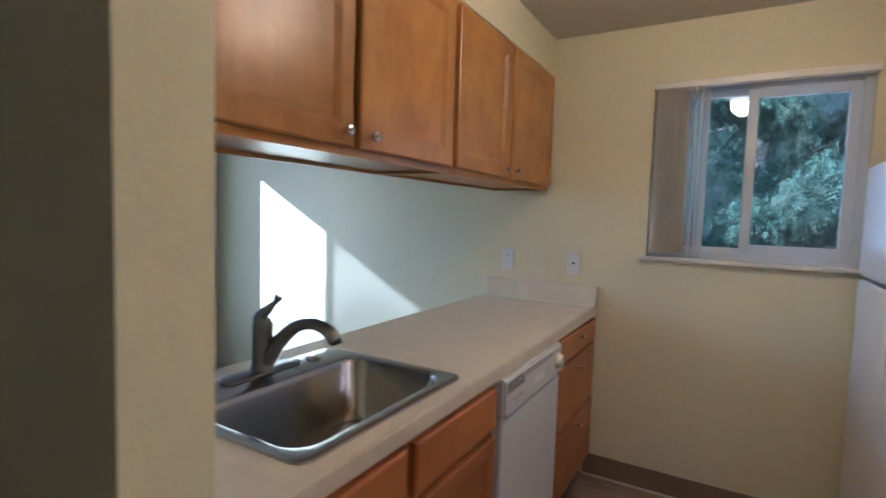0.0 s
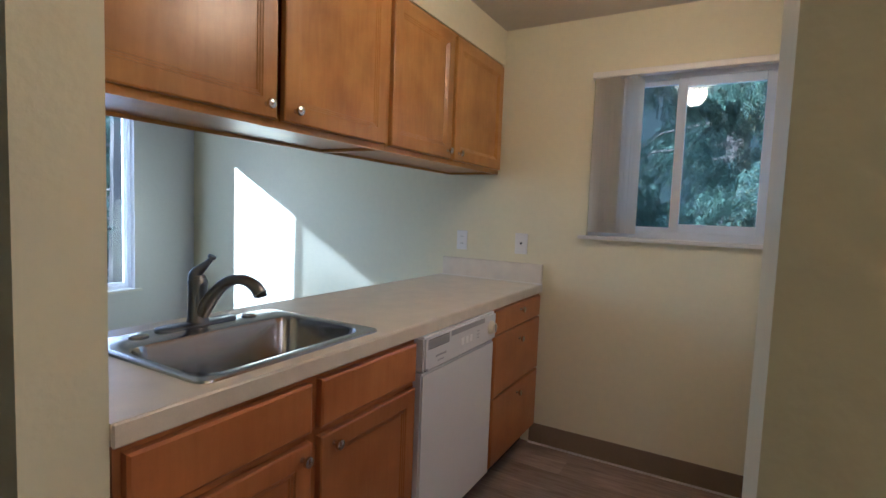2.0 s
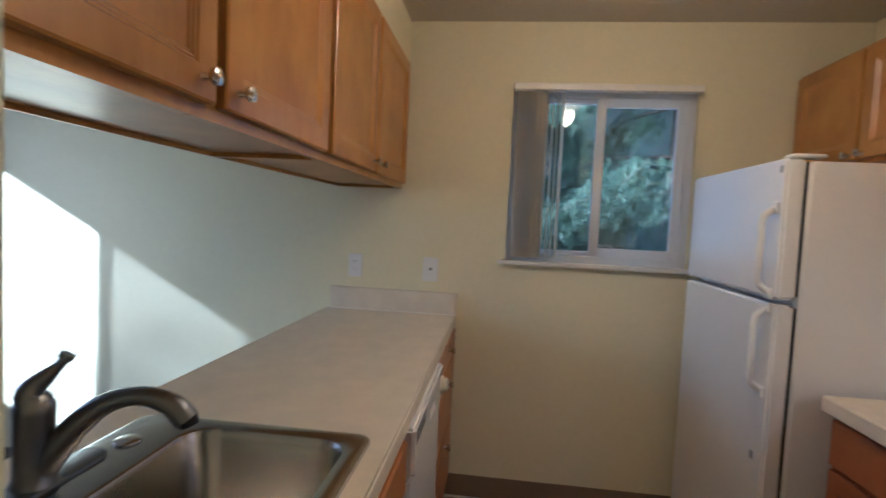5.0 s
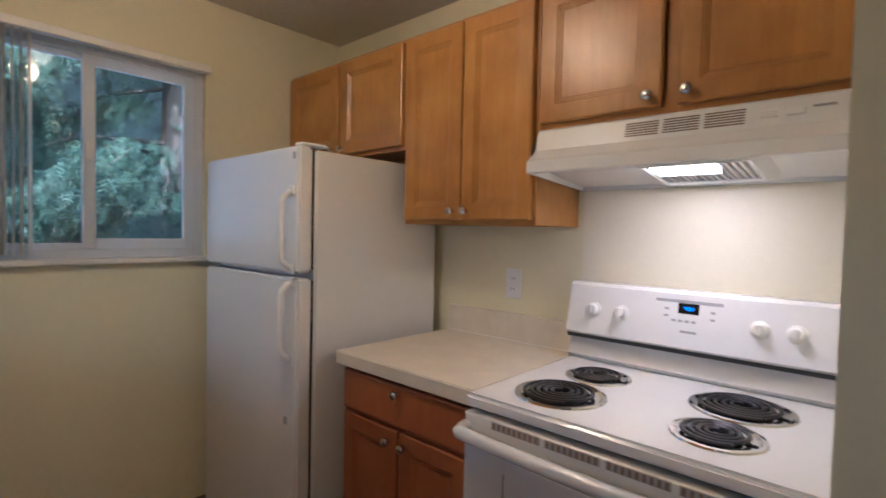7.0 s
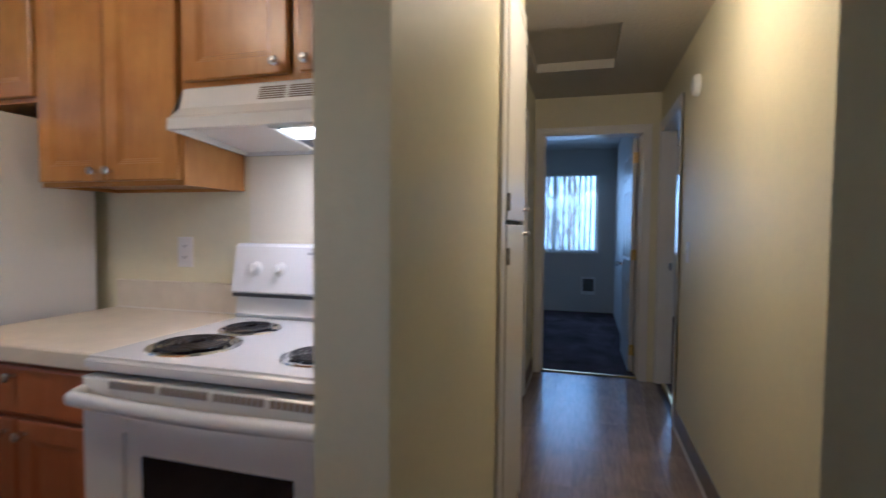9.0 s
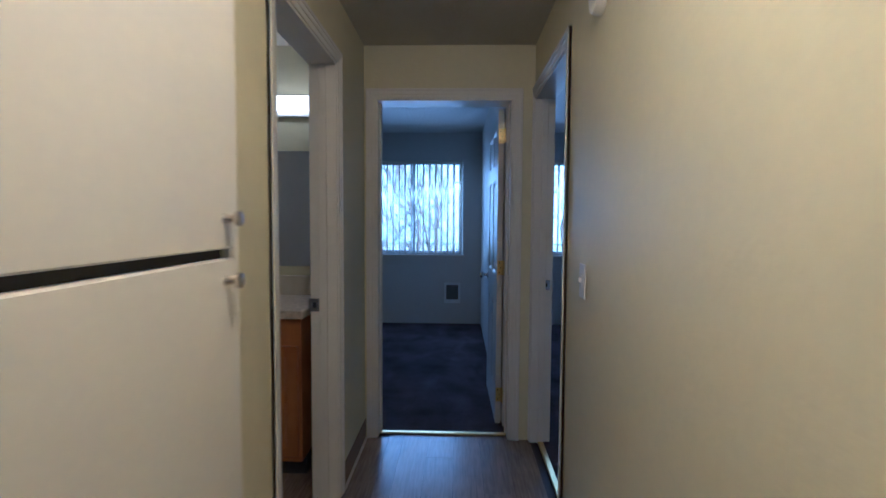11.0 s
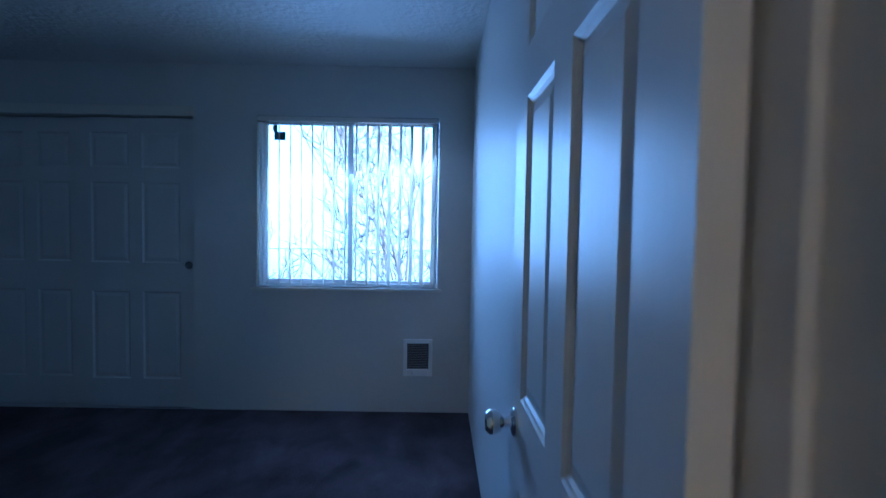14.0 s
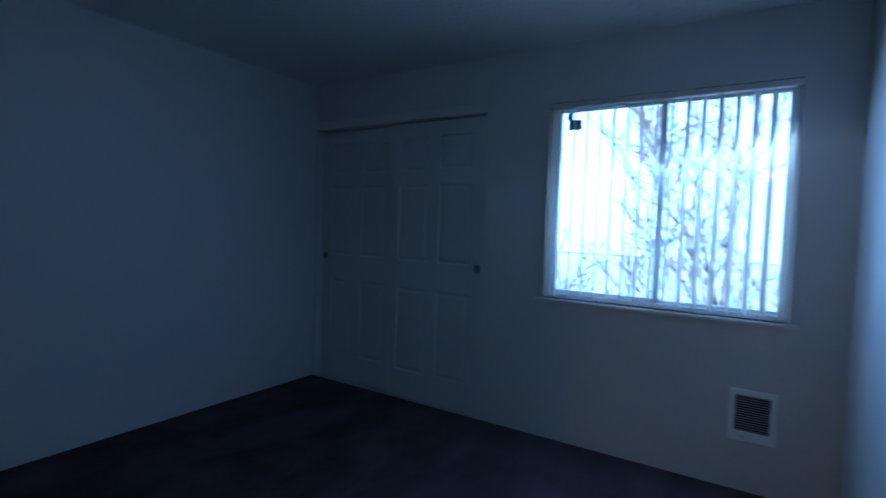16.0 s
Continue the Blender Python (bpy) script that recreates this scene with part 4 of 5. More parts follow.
# ---- east side ----
SHIFT = Vector((0, 0, 0))
EX = -0.270
CABINET_WOOD = M_MAPLE
def east_cabinet(y0, y1, z0, z1, label, kz, kgap):
    c = thing("wall_cabinet", (-0.15, (y0 + y1) / 2, z0), label, "cabinet", "wall cabinets by the cooker")
    shell(c, EX, -0.003, y0, y1, z0, z1, -1, face=0.03)
    mid = (y0 + y1) / 2
    for s in (-1, 1):
        e = y0 + 0.012 if s < 0 else y1 - 0.012
        inner = mid + s * kgap
        cabinet_door(c, "door", ((e + inner) / 2, z0 + 0.016), EX - 0.017, -1, abs(e - inner), z1 - z0 - 0.032, PANEL_STEPS, (mid + s * (kgap + 0.028), kz))
    return c


east_cabinet(-0.852, -0.012, 1.655, 2.085, "stained maple cabinet with two doors over the fridge", 1.690, 0.008)
east_cabinet(-1.448, -0.855, 1.364, 2.085, "tall stained maple wall cabinet with two doors", 1.411, 0.003)
east_cabinet(-2.236, -1.451, 1.658, 2.085, "stained maple wall cabinet with two doors over the hood", 1.702, 0.020)

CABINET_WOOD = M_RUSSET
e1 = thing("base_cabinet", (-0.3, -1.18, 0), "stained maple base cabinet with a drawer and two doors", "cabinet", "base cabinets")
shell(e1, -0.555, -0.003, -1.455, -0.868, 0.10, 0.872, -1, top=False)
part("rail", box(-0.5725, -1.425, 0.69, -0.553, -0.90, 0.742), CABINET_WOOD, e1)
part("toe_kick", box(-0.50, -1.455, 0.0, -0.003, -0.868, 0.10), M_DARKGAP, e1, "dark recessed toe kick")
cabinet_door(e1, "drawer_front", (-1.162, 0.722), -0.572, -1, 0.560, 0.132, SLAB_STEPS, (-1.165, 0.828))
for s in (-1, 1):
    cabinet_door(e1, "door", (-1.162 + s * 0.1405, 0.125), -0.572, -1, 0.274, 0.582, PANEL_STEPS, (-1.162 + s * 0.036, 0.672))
ce = thing("counter_east", (-0.3, -1.18, CT0), "speckled beige laminate counter between fridge and cooker", "counter")
part("top", box(-0.604, -1.466, CT0, -0.020, -0.858, CT1, bevel=0.0015), M_LAM, ce)
part("front_edge", box(-0.611, -1.466, CT0 - 0.004, -0.6045, -0.858, CT1 - 0.0005, bevel=0.003), M_LAM, ce)
part("backsplash", box(-0.0195, -1.466, CT0, -0.001, -0.858, 1.024, bevel=0.003), M_LAM, ce)
part("caulk_bead", box(-0.0235, -1.466, CT1, -0.020, -0.858, CT1 + 0.004), M_TRIM, ce, "white caulk bead")

# fridge
fridge = thing("fridge", (-0.36, -0.43, 0), "white top-freezer fridge with pebbled doors beside the window", "fridge")
FY0, FY1 = -0.802, -0.062
SHIFT = Vector((-0.017, 0, 0.011))
part("body", box(-0.645, FY0, 0.03, -0.035, FY1, 1.597, bevel=0.006, seg=2), M_FRIDGE, fridge)
for z0, z1, hz0, hz1 in ((1.172, 1.606, 1.185, 1.455), (0.095, 1.155, 0.872, 1.142)):
    d = part("door", box(-0.712, FY0 + 0.002, z0, -0.655, FY1 - 0.002, z1, bevel=0.009, seg=3), M_FRIDGE, fridge)
    part("gasket", box(-0.656, FY0 + 0.012, z0 + 0.01, -0.6445, FY1 - 0.012, z1 - 0.01), M_DARKGAP, d, "dark door gasket")
    hy = FY0 + 0.040
    hp = [(-0.711, hy, hz1 - 0.004), (-0.726, hy, hz1 - 0.008), (-0.750, hy, hz1 - 0.030), (-0.753, hy, hz1 - 0.045), (-0.753, hy, hz0 + 0.045), (-0.750, hy, hz0 + 0.030), (-0.726, hy, hz0 + 0.008), (-0.711, hy, hz0 + 0.004)]
    part("handle", tube(hp, 0.0105, n=8), M_PLASTIC, d, "white bow door handle", True)
    for hz in (hz0, hz1):
        part("handle_foot", box(-0.722, hy - 0.018, hz - 0.018, -0.711, hy + 0.018, hz + 0.018, bevel=0.004), M_PLASTIC, d)
part("badge", box(-0.7135, FY0 + 0.022, 1.562, -0.7118, FY0 + 0.038, 1.585), M_GREY, fridge, "small grey badge")
part("badge", box(-0.7135, FY0 + 0.06, 0.64, -0.7118, FY0 + 0.08, 0.665), M_GREY, fridge, "small grey badge")
part("hinge_cover", box(-0.70, FY0 + 0.0, 1.6065, -0.60, FY0 + 0.05, 1.618, bevel=0.004), M_PLASTIC, fridge)
part("grille", box(-0.69, FY0 + 0.01, 0.0, -0.66, FY1 - 0.01, 0.085, bevel=0.003), M_GREY, fridge, "grey base grille")

struct("backsplash_panel", box(-0.004, -2.236, 0.86, -0.0005, -1.470, 1.488), M_SPLASH, "smooth off-white panel on the wall behind the cooker", "panel")

# cooker
SHIFT = Vector((0, 0, 0))
RY0, RY1 = -2.236, -1.472
stove = thing("cooker", (-0.33, (RY0 + RY1) / 2, 0), "white electric coil cooker with a blue clock display", "cooker")
part("body", box(-0.61, RY0, 0.03, -0.02, RY1, 0.880), M_ENAMEL, stove)
part("feet", box(-0.58, RY0 + 0.02, 0.0, -0.05, RY1 - 0.02, 0.03), M_DARKGAP, stove)
part("cooktop", box(-0.645, RY0 - 0.001, 0.884, -0.075, RY1 + 0.001, 0.920, bevel=0.010, seg=3), M_ENAMEL, stove)
# Dark strip paints the shade below the cooktop edge.
part("gap_shade", box(-0.612, RY0 + 0.004, 0.872, -0.60, RY1 - 0.004, 0.884), M_DARKGAP, stove)
bm = bmesh.new()
prof = [(-0.078, 0.920), (-0.092, 0.935), (-0.075, 0.998), (-0.060, 0.998), (-0.060, 1.008), (-0.105, 1.008), (-0.112, 1.016), (-0.082, 1.168), (-0.070, 1.178), (-0.028, 1.178), (-0.020, 1.168), (-0.020, 0.90), (-0.078, 0.90)]
ends = [[bm.verts.new((x, y, z)) for x, z in prof] for y in (RY0, RY1)]
bridge(bm, ends[0], ends[1])
bm.faces.new(ends[0]), bm.faces.new(ends[1])
bmesh.ops.triangulate(bm, faces=[f for f in bm.faces if len(f.verts) > 4])
guard = part("backguard", bm, M_ENAMEL, stove)
# Near-black strip paints the shade in the slit below the control panel.
part("shadow_gap", box(-0.108, RY0 + 0.003, 0.9965, -0.0605, RY1 - 0.003, 1.0078), M_DARKGAP, guard, "near-black strip painting the shade under the control panel")
gdir = Vector((-0.152, 0, 0.030)).normalized()
def on_guard(z):
    return -0.112 + (z - 1.016) * (0.030 / 0.152)
for y in (-1.563, -1.655, -2.030, -2.112):
    z = 1.093
    x = on_guard(z)
    k = part("control_knob", lathe([(0.0245, 0), (0.0235, 0.004), (0.018, 0.007), (0.016, 0.022), (0.013, 0.025), (0.0, 0.026)], (x, y, z), gdir), M_PLASTIC, guard, "white control knob", True)
    part("grip", box(x - 0.030, y - 0.0025, z - 0.010, x - 0.020, y + 0.0025, z + 0.017), M_PLASTIC, k)


def guard_plate(name, y0, y1, z0, z1, m, proud, par, label=""):
    bm = bmesh.new()
    v = [bm.verts.new((on_guard(z) - p, y, z)) for p in (0.0, proud) for y, z in ((y0, z0), (y1, z0), (y1, z1), (y0, z1))]
    bm.faces.new(v[:4]), bm.faces.new(v[4:])
    for i in range(4):
        bm.faces.new((v[i], v[(i + 1) % 4], v[4 + (i + 1) % 4], v[4 + i]))
    return part(name, bm, m, par, label)


guard_plate("control_strip", -1.94, -1.757, 1.143, 1.152, M_GREY, 0.0012, guard, "grey printed strip")
disp = guard_plate("display", -1.878, -1.822, 1.113, 1.143, M_BLACKGLASS, 0.0012, guard, "dark clock display")
for y0, y1, z0, z1 in ((-1.842, -1.838, 1.120, 1.136), (-1.853, -1.849, 1.128, 1.136), (-1.853, -1.845, 1.127, 1.129), (-1.865, -1.857, 1.134, 1.136), (-1.865, -1.857, 1.127, 1.129), (-1.865, -1.857, 1.120, 1.122), (-1.857, -1.8545, 1.120, 1.136), (-1.872, -1.869, 1.120, 1.136), (-1.849, -1.845, 1.120, 1.123), (-1.834, -1.830, 1.127, 1.136)):
    y0, y1, z0, z1 = -1.85 + (y0 + 1.85) * 0.62, -1.85 + (y1 + 1.85) * 0.62, 1.128 + (z0 - 1.128) * 0.62, 1.128 + (z1 - 1.128) * 0.62
    guard_plate("digit", y0, y1, z0, z1, M_DIGIT, 0.002, disp, "glowing blue digit stroke")
for i in range(4):
    guard_plate("button", -1.86 + 0.018 * i - 0.012, -1.86 + 0.018 * i, 1.088, 1.095, M_GREY, 0.0012, guard)
for y in (-1.79, -1.915):
    for z in (1.10, 1.12):
        guard_plate("button", y - 0.006, y + 0.006, z, z + 0.007, M_GREY, 0.0012, guard)
guard_plate("maker_plate", -1.876, -1.832, 1.058, 1.065, M_GREY, 0.0012, guard, "plain grey maker's mark")


def burner(place, r):
    x, y, z = place
    pan = part("drip_pan", lathe([(r + 0.022, 0.0), (r + 0.020, 0.004), (r + 0.012, 0.005), (r + 0.006, 0.001), (r * 0.9, -0.006), (r * 0.3, -0.010), (0.0, -0.010)], (x, y, z), n=36), M_CHROME, stove, "chrome drip pan", True)
    pts, turns = [], 4.6 if r > 0.085 else 3.6
    n = int(turns * 22)
    for i in range(n + 1):
        a = 2 * math.pi * turns * i / n
        rr = 0.016 + (r - 0.016) * i / n
        pts.append((x + rr * math.cos(a), y + rr * math.sin(a), z + 0.009))
    part("coil", tube(pts, 0.0058, n=7, flat=0.75), M_BLACK, pan, "black spiral heating coil", True)
    bm = bmesh.new()
    for a in (0.4, 2.5, 4.6):
        add_box(bm, x - 0.002, y - 0.002, z + 0.000, x + 0.002, y + 0.002, z + 0.004)
        add_tube(bm, [(x, y, z + 0.002), (x + (r + 0.004) * math.cos(a), y + (r + 0.004) * math.sin(a), z + 0.002)], 0.002, n=5)
    part("support", bm, M_BLACK, pan)


burner((-0.255, -1.657, 0.9205), 0.072)
burner((-0.480, -1.657, 0.9205), 0.096)
burner((-0.255, -2.025, 0.9205), 0.096)
burner((-0.480, -2.025, 0.9205), 0.072)
bm = front_panel(RY1 - RY0 - 0.008, 0.657, 0.034, ((0.004, 0.004),))
face = max(bm.faces, key=lambda f: f.calc_center_median().z)
bmesh.ops.inset_individual(bm, faces=[face], thickness=0.17, depth=0.0)
bmesh.ops.inset_individual(bm, faces=[face], thickness=0.002, depth=-0.006)
bm.transform(facing((-0.612, (RY0 + RY1) / 2, 0.215), (-1, 0, 0)))
od = part("oven_door", bm, M_ENAMEL, stove)
part("oven_glass", box(-0.6455, -2.057, 0.391, -0.642, -1.651, 0.696), M_BLACKGLASS, od, "black oven window glass")
for a, b in ((-1.70, -1.565), (-1.845, -1.715), (-1.99, -1.86), (-2.14, -2.005)):
    s = part("vent", box(-0.6525, a, 0.850, -0.6495, b, 0.869), M_GREY, od, "grey louvred oven vent")
    for j in range(9):
        y = a + (j + 0.5) * (b - a) / 9
        part("slot", box(-0.6535, y - 0.0035, 0.852, -0.652, y + 0.0035, 0.867), M_COVE, s)
hp = smooth_path([(-0.648, RY1 - 0.012, 0.836), (-0.672, RY1 - 0.014, 0.831), (-0.682, RY1 - 0.05, 0.827), (-0.688, (RY0 + RY1) / 2, 0.822), (-0.682, RY0 + 0.05, 0.827), (-0.672, RY0 + 0.014, 0.831), (-0.648, RY0 + 0.012, 0.836)], 8)
part("oven_handle", tube(hp, 0.018, n=12), M_ENAMEL, od, "white oven door handle", True)
part("storage_drawer", box(-0.648, RY0 + 0.004, 0.04, -0.612, RY1 - 0.004, 0.205, bevel=0.006), M_ENAMEL, stove)

# hood
hood = thing("range_hood", (-0.22, (RY0 + RY1) / 2, 1.49), "white range hood with a lit lamp under the cabinet", "hood")
HY0h, HY1h = -2.236, -1.458
prof = [(-0.003, 1.656), (-0.292, 1.656), (-0.300, 1.650), (-0.318, 1.590), (-0.348, 1.562), (-0.362, 1.552), (-0.364, 1.520), (-0.358, 1.516), (-0.352, 1.520), (-0.350, 1.546), (-0.003, 1.502)]
bm = bmesh.new()
ends = [[bm.verts.new((x, y, z)) for x, z in prof] for y in (HY0h, HY1h)]
bridge(bm, ends[0], ends[1])
bm.faces.new(ends[0]), bm.faces.new(ends[1])
bmesh.ops.triangulate(bm, faces=[f for f in bm.faces if len(f.verts) > 4])
for y in (HY0h, HY1h - 0.008):
    sv = [[bm.verts.new((x, yy, z)) for x, z in ((-0.352, 1.517), (-0.003, 1.490), (-0.003, 1.506), (-0.352, 1.550))] for yy in (y, y + 0.008)]
    bridge(bm, sv[0], sv[1])
    bm.faces.new(sv[0]), bm.faces.new(sv[1])
add_box(bm, -0.010, HY0h + 0.008, 1.490, -0.003, HY1h - 0.008, 1.504)
part("canopy", bm, M_ENAMEL, hood)


def under(x):
    """Height of the hood's sloping bottom plate."""
    return 1.546 - 0.1268 * (x + 0.350)


bm = bmesh.new()
hr = [[bm.verts.new((x, y, under(x) - d)) for x, y in ((x0, y0), (x1, y0), (x1, y1), (x0, y1))] for x0, x1, y0, y1, d in ((-0.335, -0.080, -2.060, -1.750, 0.0), (-0.320, -0.095, -2.035, -1.775, 0.026), (-0.313, -0.102, -2.027, -1.783, 0.026), (-0.309, -0.106, -2.023, -1.787, 0.020))]
for p, q in zip(hr, hr[1:]):
    bridge(bm, p, q)
part("lamp_housing", bm, M_ENAMEL, hood, "white sloped lamp and filter housing")


def slanted(x0, x1, y0, y1, up, th):
    """A thin plate under the hood, parallel to its bottom."""
    bm = bmesh.new()
    v = [[bm.verts.new((x, y, under(x) - up - h)) for x, y in ((x0, y0), (x1, y0), (x1, y1), (x0, y1))] for h in (0.0, th)]
    bridge(bm, v[0], v[1])
    bm.faces.new(v[0]), bm.faces.new(v[1])
    return bm


gf = part("grease_filter", slanted(-0.308, -0.107, -2.022, -1.788, 0.014, 0.004), M_STEEL, hood, "aluminium mesh grease filter")
for i in range(14):
    part("filter_rib", slanted(-0.307, -0.108, -2.015 + 0.0165 * i, -2.009 + 0.0165 * i, 0.0182, 0.0015), M_GREY, gf)
part("lamp_lens", slanted(-0.300, -0.215, -1.950, -1.800, 0.0185, 0.008), M_BULB, hood, "glowing frosted lamp lens")
for g in range(3):
    for j in range(6):
        y0 = -1.735 - g * 0.098
        z = 1.602 + j * 0.0068
        x = -0.318 + (z - 1.590) * (0.018 / 0.060)
        part("vent_slot", box(x - 0.0012, y0 - 0.086, z, x + 0.004, y0, z + 0.0034), M_COVE, hood)
for y in (-2.065, -2.115):
    part("switch", box(-0.3155, y - 0.018, 1.610, -0.300, y + 0.018, 1.628, bevel=0.002), M_PLASTIC, hood, "white rocker switch")
part("maker_plate", box(-0.3125, -2.185, 1.624, -0.303, -2.145, 1.628), M_GREY, hood, "plain grey maker's mark")


# ---- plates, outlets, switches ----
def wall_plate(name, m, w, h, label, slots):
    root = thing(name, m.translation, label, name.split("_")[0] + " " + name.split("_")[-1])
    def put(nm, bm, material, lab=""):
        bm.transform(m)
        return part(nm, bm, material, root, lab)
    p = put("plate", box(-w / 2, -h / 2, 0, w / 2, h / 2, 0.005, bevel=0.002), M_PLASTIC)
    for sx0, sy0, sx1, sy1, d, dark in slots:
        put("slot" if dark else "toggle", box(sx0, sy0, 0.004, sx1, sy1, 0.005 + d), M_DARKGAP if dark else M_PLASTIC)
    return root


OUTLET = [(-0.016, 0.008, 0.016, 0.034, 0.0012, False), (-0.016, -0.034, 0.016, -0.008, 0.0012, False)] + [(sx - 0.001, zz - 0.005, sx + 0.001, zz + 0.005, 0.0018, True) for sx in (-0.006, 0.006) for zz in (0.022, -0.020)]
wall_plate("outlet_plate", facing((-2.292, -0.001, 1.132), (0, -1, 0)), 0.07, 0.115, "white outlet on the wall above the counter", OUTLET)
wall_plate("phone_plate", facing((-1.912, -0.001, 1.133), (0, -1, 0)), 0.075, 0.118, "white phone jack plate above the counter", [(-0.006, -0.004, 0.006, 0.008, 0.0015, True)])
wall_plate("outlet_plate", facing((-0.001, -1.180, 1.138), (-1, 0, 0)), 0.07, 0.115, "white outlet above the counter by the cooker", OUTLET)
wall_plate("switch_plate", facing((1.56, HALL_S + 0.001, 1.11), (0, 1, 0)), 0.075, 0.12, "white light switch plate on the hall wall", [(-0.012, -0.025, 0.012, 0.025, 0.002, False), (-0.004, -0.004, 0.004, 0.012, 0.012, False)])
solid("smoke_detector", lathe([(0.058, 0), (0.058, 0.012), (0.05, 0.03), (0.03, 0.036), (0.0, 0.037)], (1.40, HALL_S + 0.001, 2.01), (0, 1, 0)), M_PLASTIC, "round white smoke alarm on the hall wall", "smoke alarm", (1.40, HALL_S, 2.01), smooth=True)

# ---- ceiling lamps ----
def ceiling_lamp(place, label):
    x, y, z = place
    c = thing("ceiling_lamp", place, label, "ceiling lamp")
    part("canopy", lathe([(0.07, 0), (0.07, -0.012), (0.02, -0.03), (0.012, -0.05), (0.0, -0.05)], (x, y, z)), M_NICKEL, c, "nickel ceiling canopy", True)
    part("glass_bowl", lathe([(0.135, -0.040), (0.148, -0.036), (0.146, -0.052), (0.128, -0.082), (0.095, -0.106), (0.045, -0.120), (0.0, -0.122)], (x, y, z)), M_BOWL, c, "glowing frosted glass bowl", True)
    part("finial", lathe([(0.0, -0.116), (0.010, -0.126), (0.012, -0.134), (0.006, -0.142), (0.0, -0.144)], (x, y, z)), M_NICKEL, c, "nickel finial", True)
    bm = bmesh.new()
    for k in range(3):
        a = 2 * math.pi * k / 3
        add_tube(bm, [(x, y, z - 0.03), (x + 0.13 * math.cos(a), y + 0.13 * math.sin(a), z - 0.038)], 0.003, n=5)
    part("arm", bm, M_NICKEL, c)
    return c


ceiling_lamp((-1.17, -1.20, H_MAIN), "frosted glass bowl ceiling lamp with nickel finial, lit")
ceiling_lamp((0.30, -2.76, H_MAIN), "frosted glass bowl ceiling lamp in the hall, lit")

# ---- hall closet, cove base ----
cl = thing("linen_closet", (0.44, DIV_S, 0.0), "cream linen closet front with an upper and a lower door", "closet", "", "structure")
part("casing", boxes((0.065, DIV_S - 0.014, 0.03, 0.153, DIV_S, 2.16), bevel=0.003), M_TRIM, cl)
part("casing", boxes((0.67, DIV_S - 0.010, 0.03, 0.71, DIV_S, 2.16), bevel=0.003), M_TRIM, cl)
part("head_casing", boxes((0.153, DIV_S - 0.014, 2.10, 0.67, DIV_S, 2.16), bevel=0.003), M_TRIM, cl)
# Dark strip paints the shade in the reveal beside the closet doors.
part("reveal_shade", box(0.156, DIV_S + 0.006, 0.082, 0.179, DIV_S + 0.02, 2.098), M_DARKGAP, cl)
for z0, z1, kz, hz in ((1.268, 2.09, 1.32, 1.33), (0.09, 1.252, 1.215, 1.14)):
    d = part("door", box(0.176, DIV_S - 0.016, z0, 0.682, DIV_S + 0.004, z1, bevel=0.003), M_TRIM, cl)
    part("knob", lathe([(0.009, 0), (0.006, 0.012), (0.013, 0.020), (0.013, 0.026), (0.0, 0.030)], (0.645, DIV_S - 0.016, kz), (0, -1, 0)), M_NICKEL, d, "small nickel knob", True)
    hg = box(0.157, DIV_S - 0.019, hz - 0.03, 0.184, DIV_S - 0.0165, hz + 0.03)
    add_cyl(hg, (0.175, DIV_S - 0.021, hz - 0.03), (0.175, DIV_S - 0.021, hz + 0.03), 0.005, n=8)
    part("hinge", hg, M_NICKEL, d, "small nickel hinge")
# Dark strip paints the shade between upper and lower door.
part("door_gap_shade", box(0.176, DIV_S + 0.003, 1.251, 0.668, DIV_S + 0.006, 1.269), M_DARKGAP, cl)


def cove(name, x0, y0, x1, y1, ox, oy, label="tan rubber cove base along the floor"):
    """A cove strip against a wall from one point to the other; (ox, oy) points into the room."""
    t, h = 0.006, 0.115
    bm = box(min(x0, x1, x0 + ox * t, x1 + ox * t), min(y0, y1, y0 + oy * t, y1 + oy * t), 0.006, max(x0, x1, x0 + ox * t, x1 + ox * t), max(y0, y1, y0 + oy * t, y1 + oy * t), h, bevel=0.002)
    struct(name, bm, M_COVE, label, "baseboard")
    bm = box(min(x0, x1, x0 + ox * .018, x1 + ox * .018), min(y0, y1, y0 + oy * .018, y1 + oy * .018), 0.0, max(x0, x1, x0 + ox * .018, x1 + ox * .018), max(y0, y1, y0 + oy * .018, y1 + oy * .018), 0.0055)
    struct("trim_" + name, bm, M_CAULK, "pale caulk line at the floor", "trim")


cove("baseboard_north", -1.81, 0, -0.0, 0, 0, -1)
cove("baseboard_wing", -0.872, DIV_S, 0.062, DIV_S, 0, -1)
cove("baseboard_hall_north", 2.16, HALL_N, HALL_E, HALL_N, 0, -1)
cove("baseboard_hall_south", -0.14, HALL_S, 1.81, HALL_S, 0, 1)
cove("baseboard_living", -0.14, -6.5, -0.14, HALL_S, -1, 0)
struct("baseboard_wing_end", box(-0.878, DIV_S, 0.006, -0.872, DIV_N, 0.115, bevel=0.002), M_COVE, "tan rubber cove base on the wall end", "baseboard")
struct("baseboard_stub_end", box(-1.785, DIV_S, 0.006, -1.779, DIV_N - 0.004, 0.115, bevel=0.002), M_COVE, "tan rubber cove base on the wall end", "baseboard")

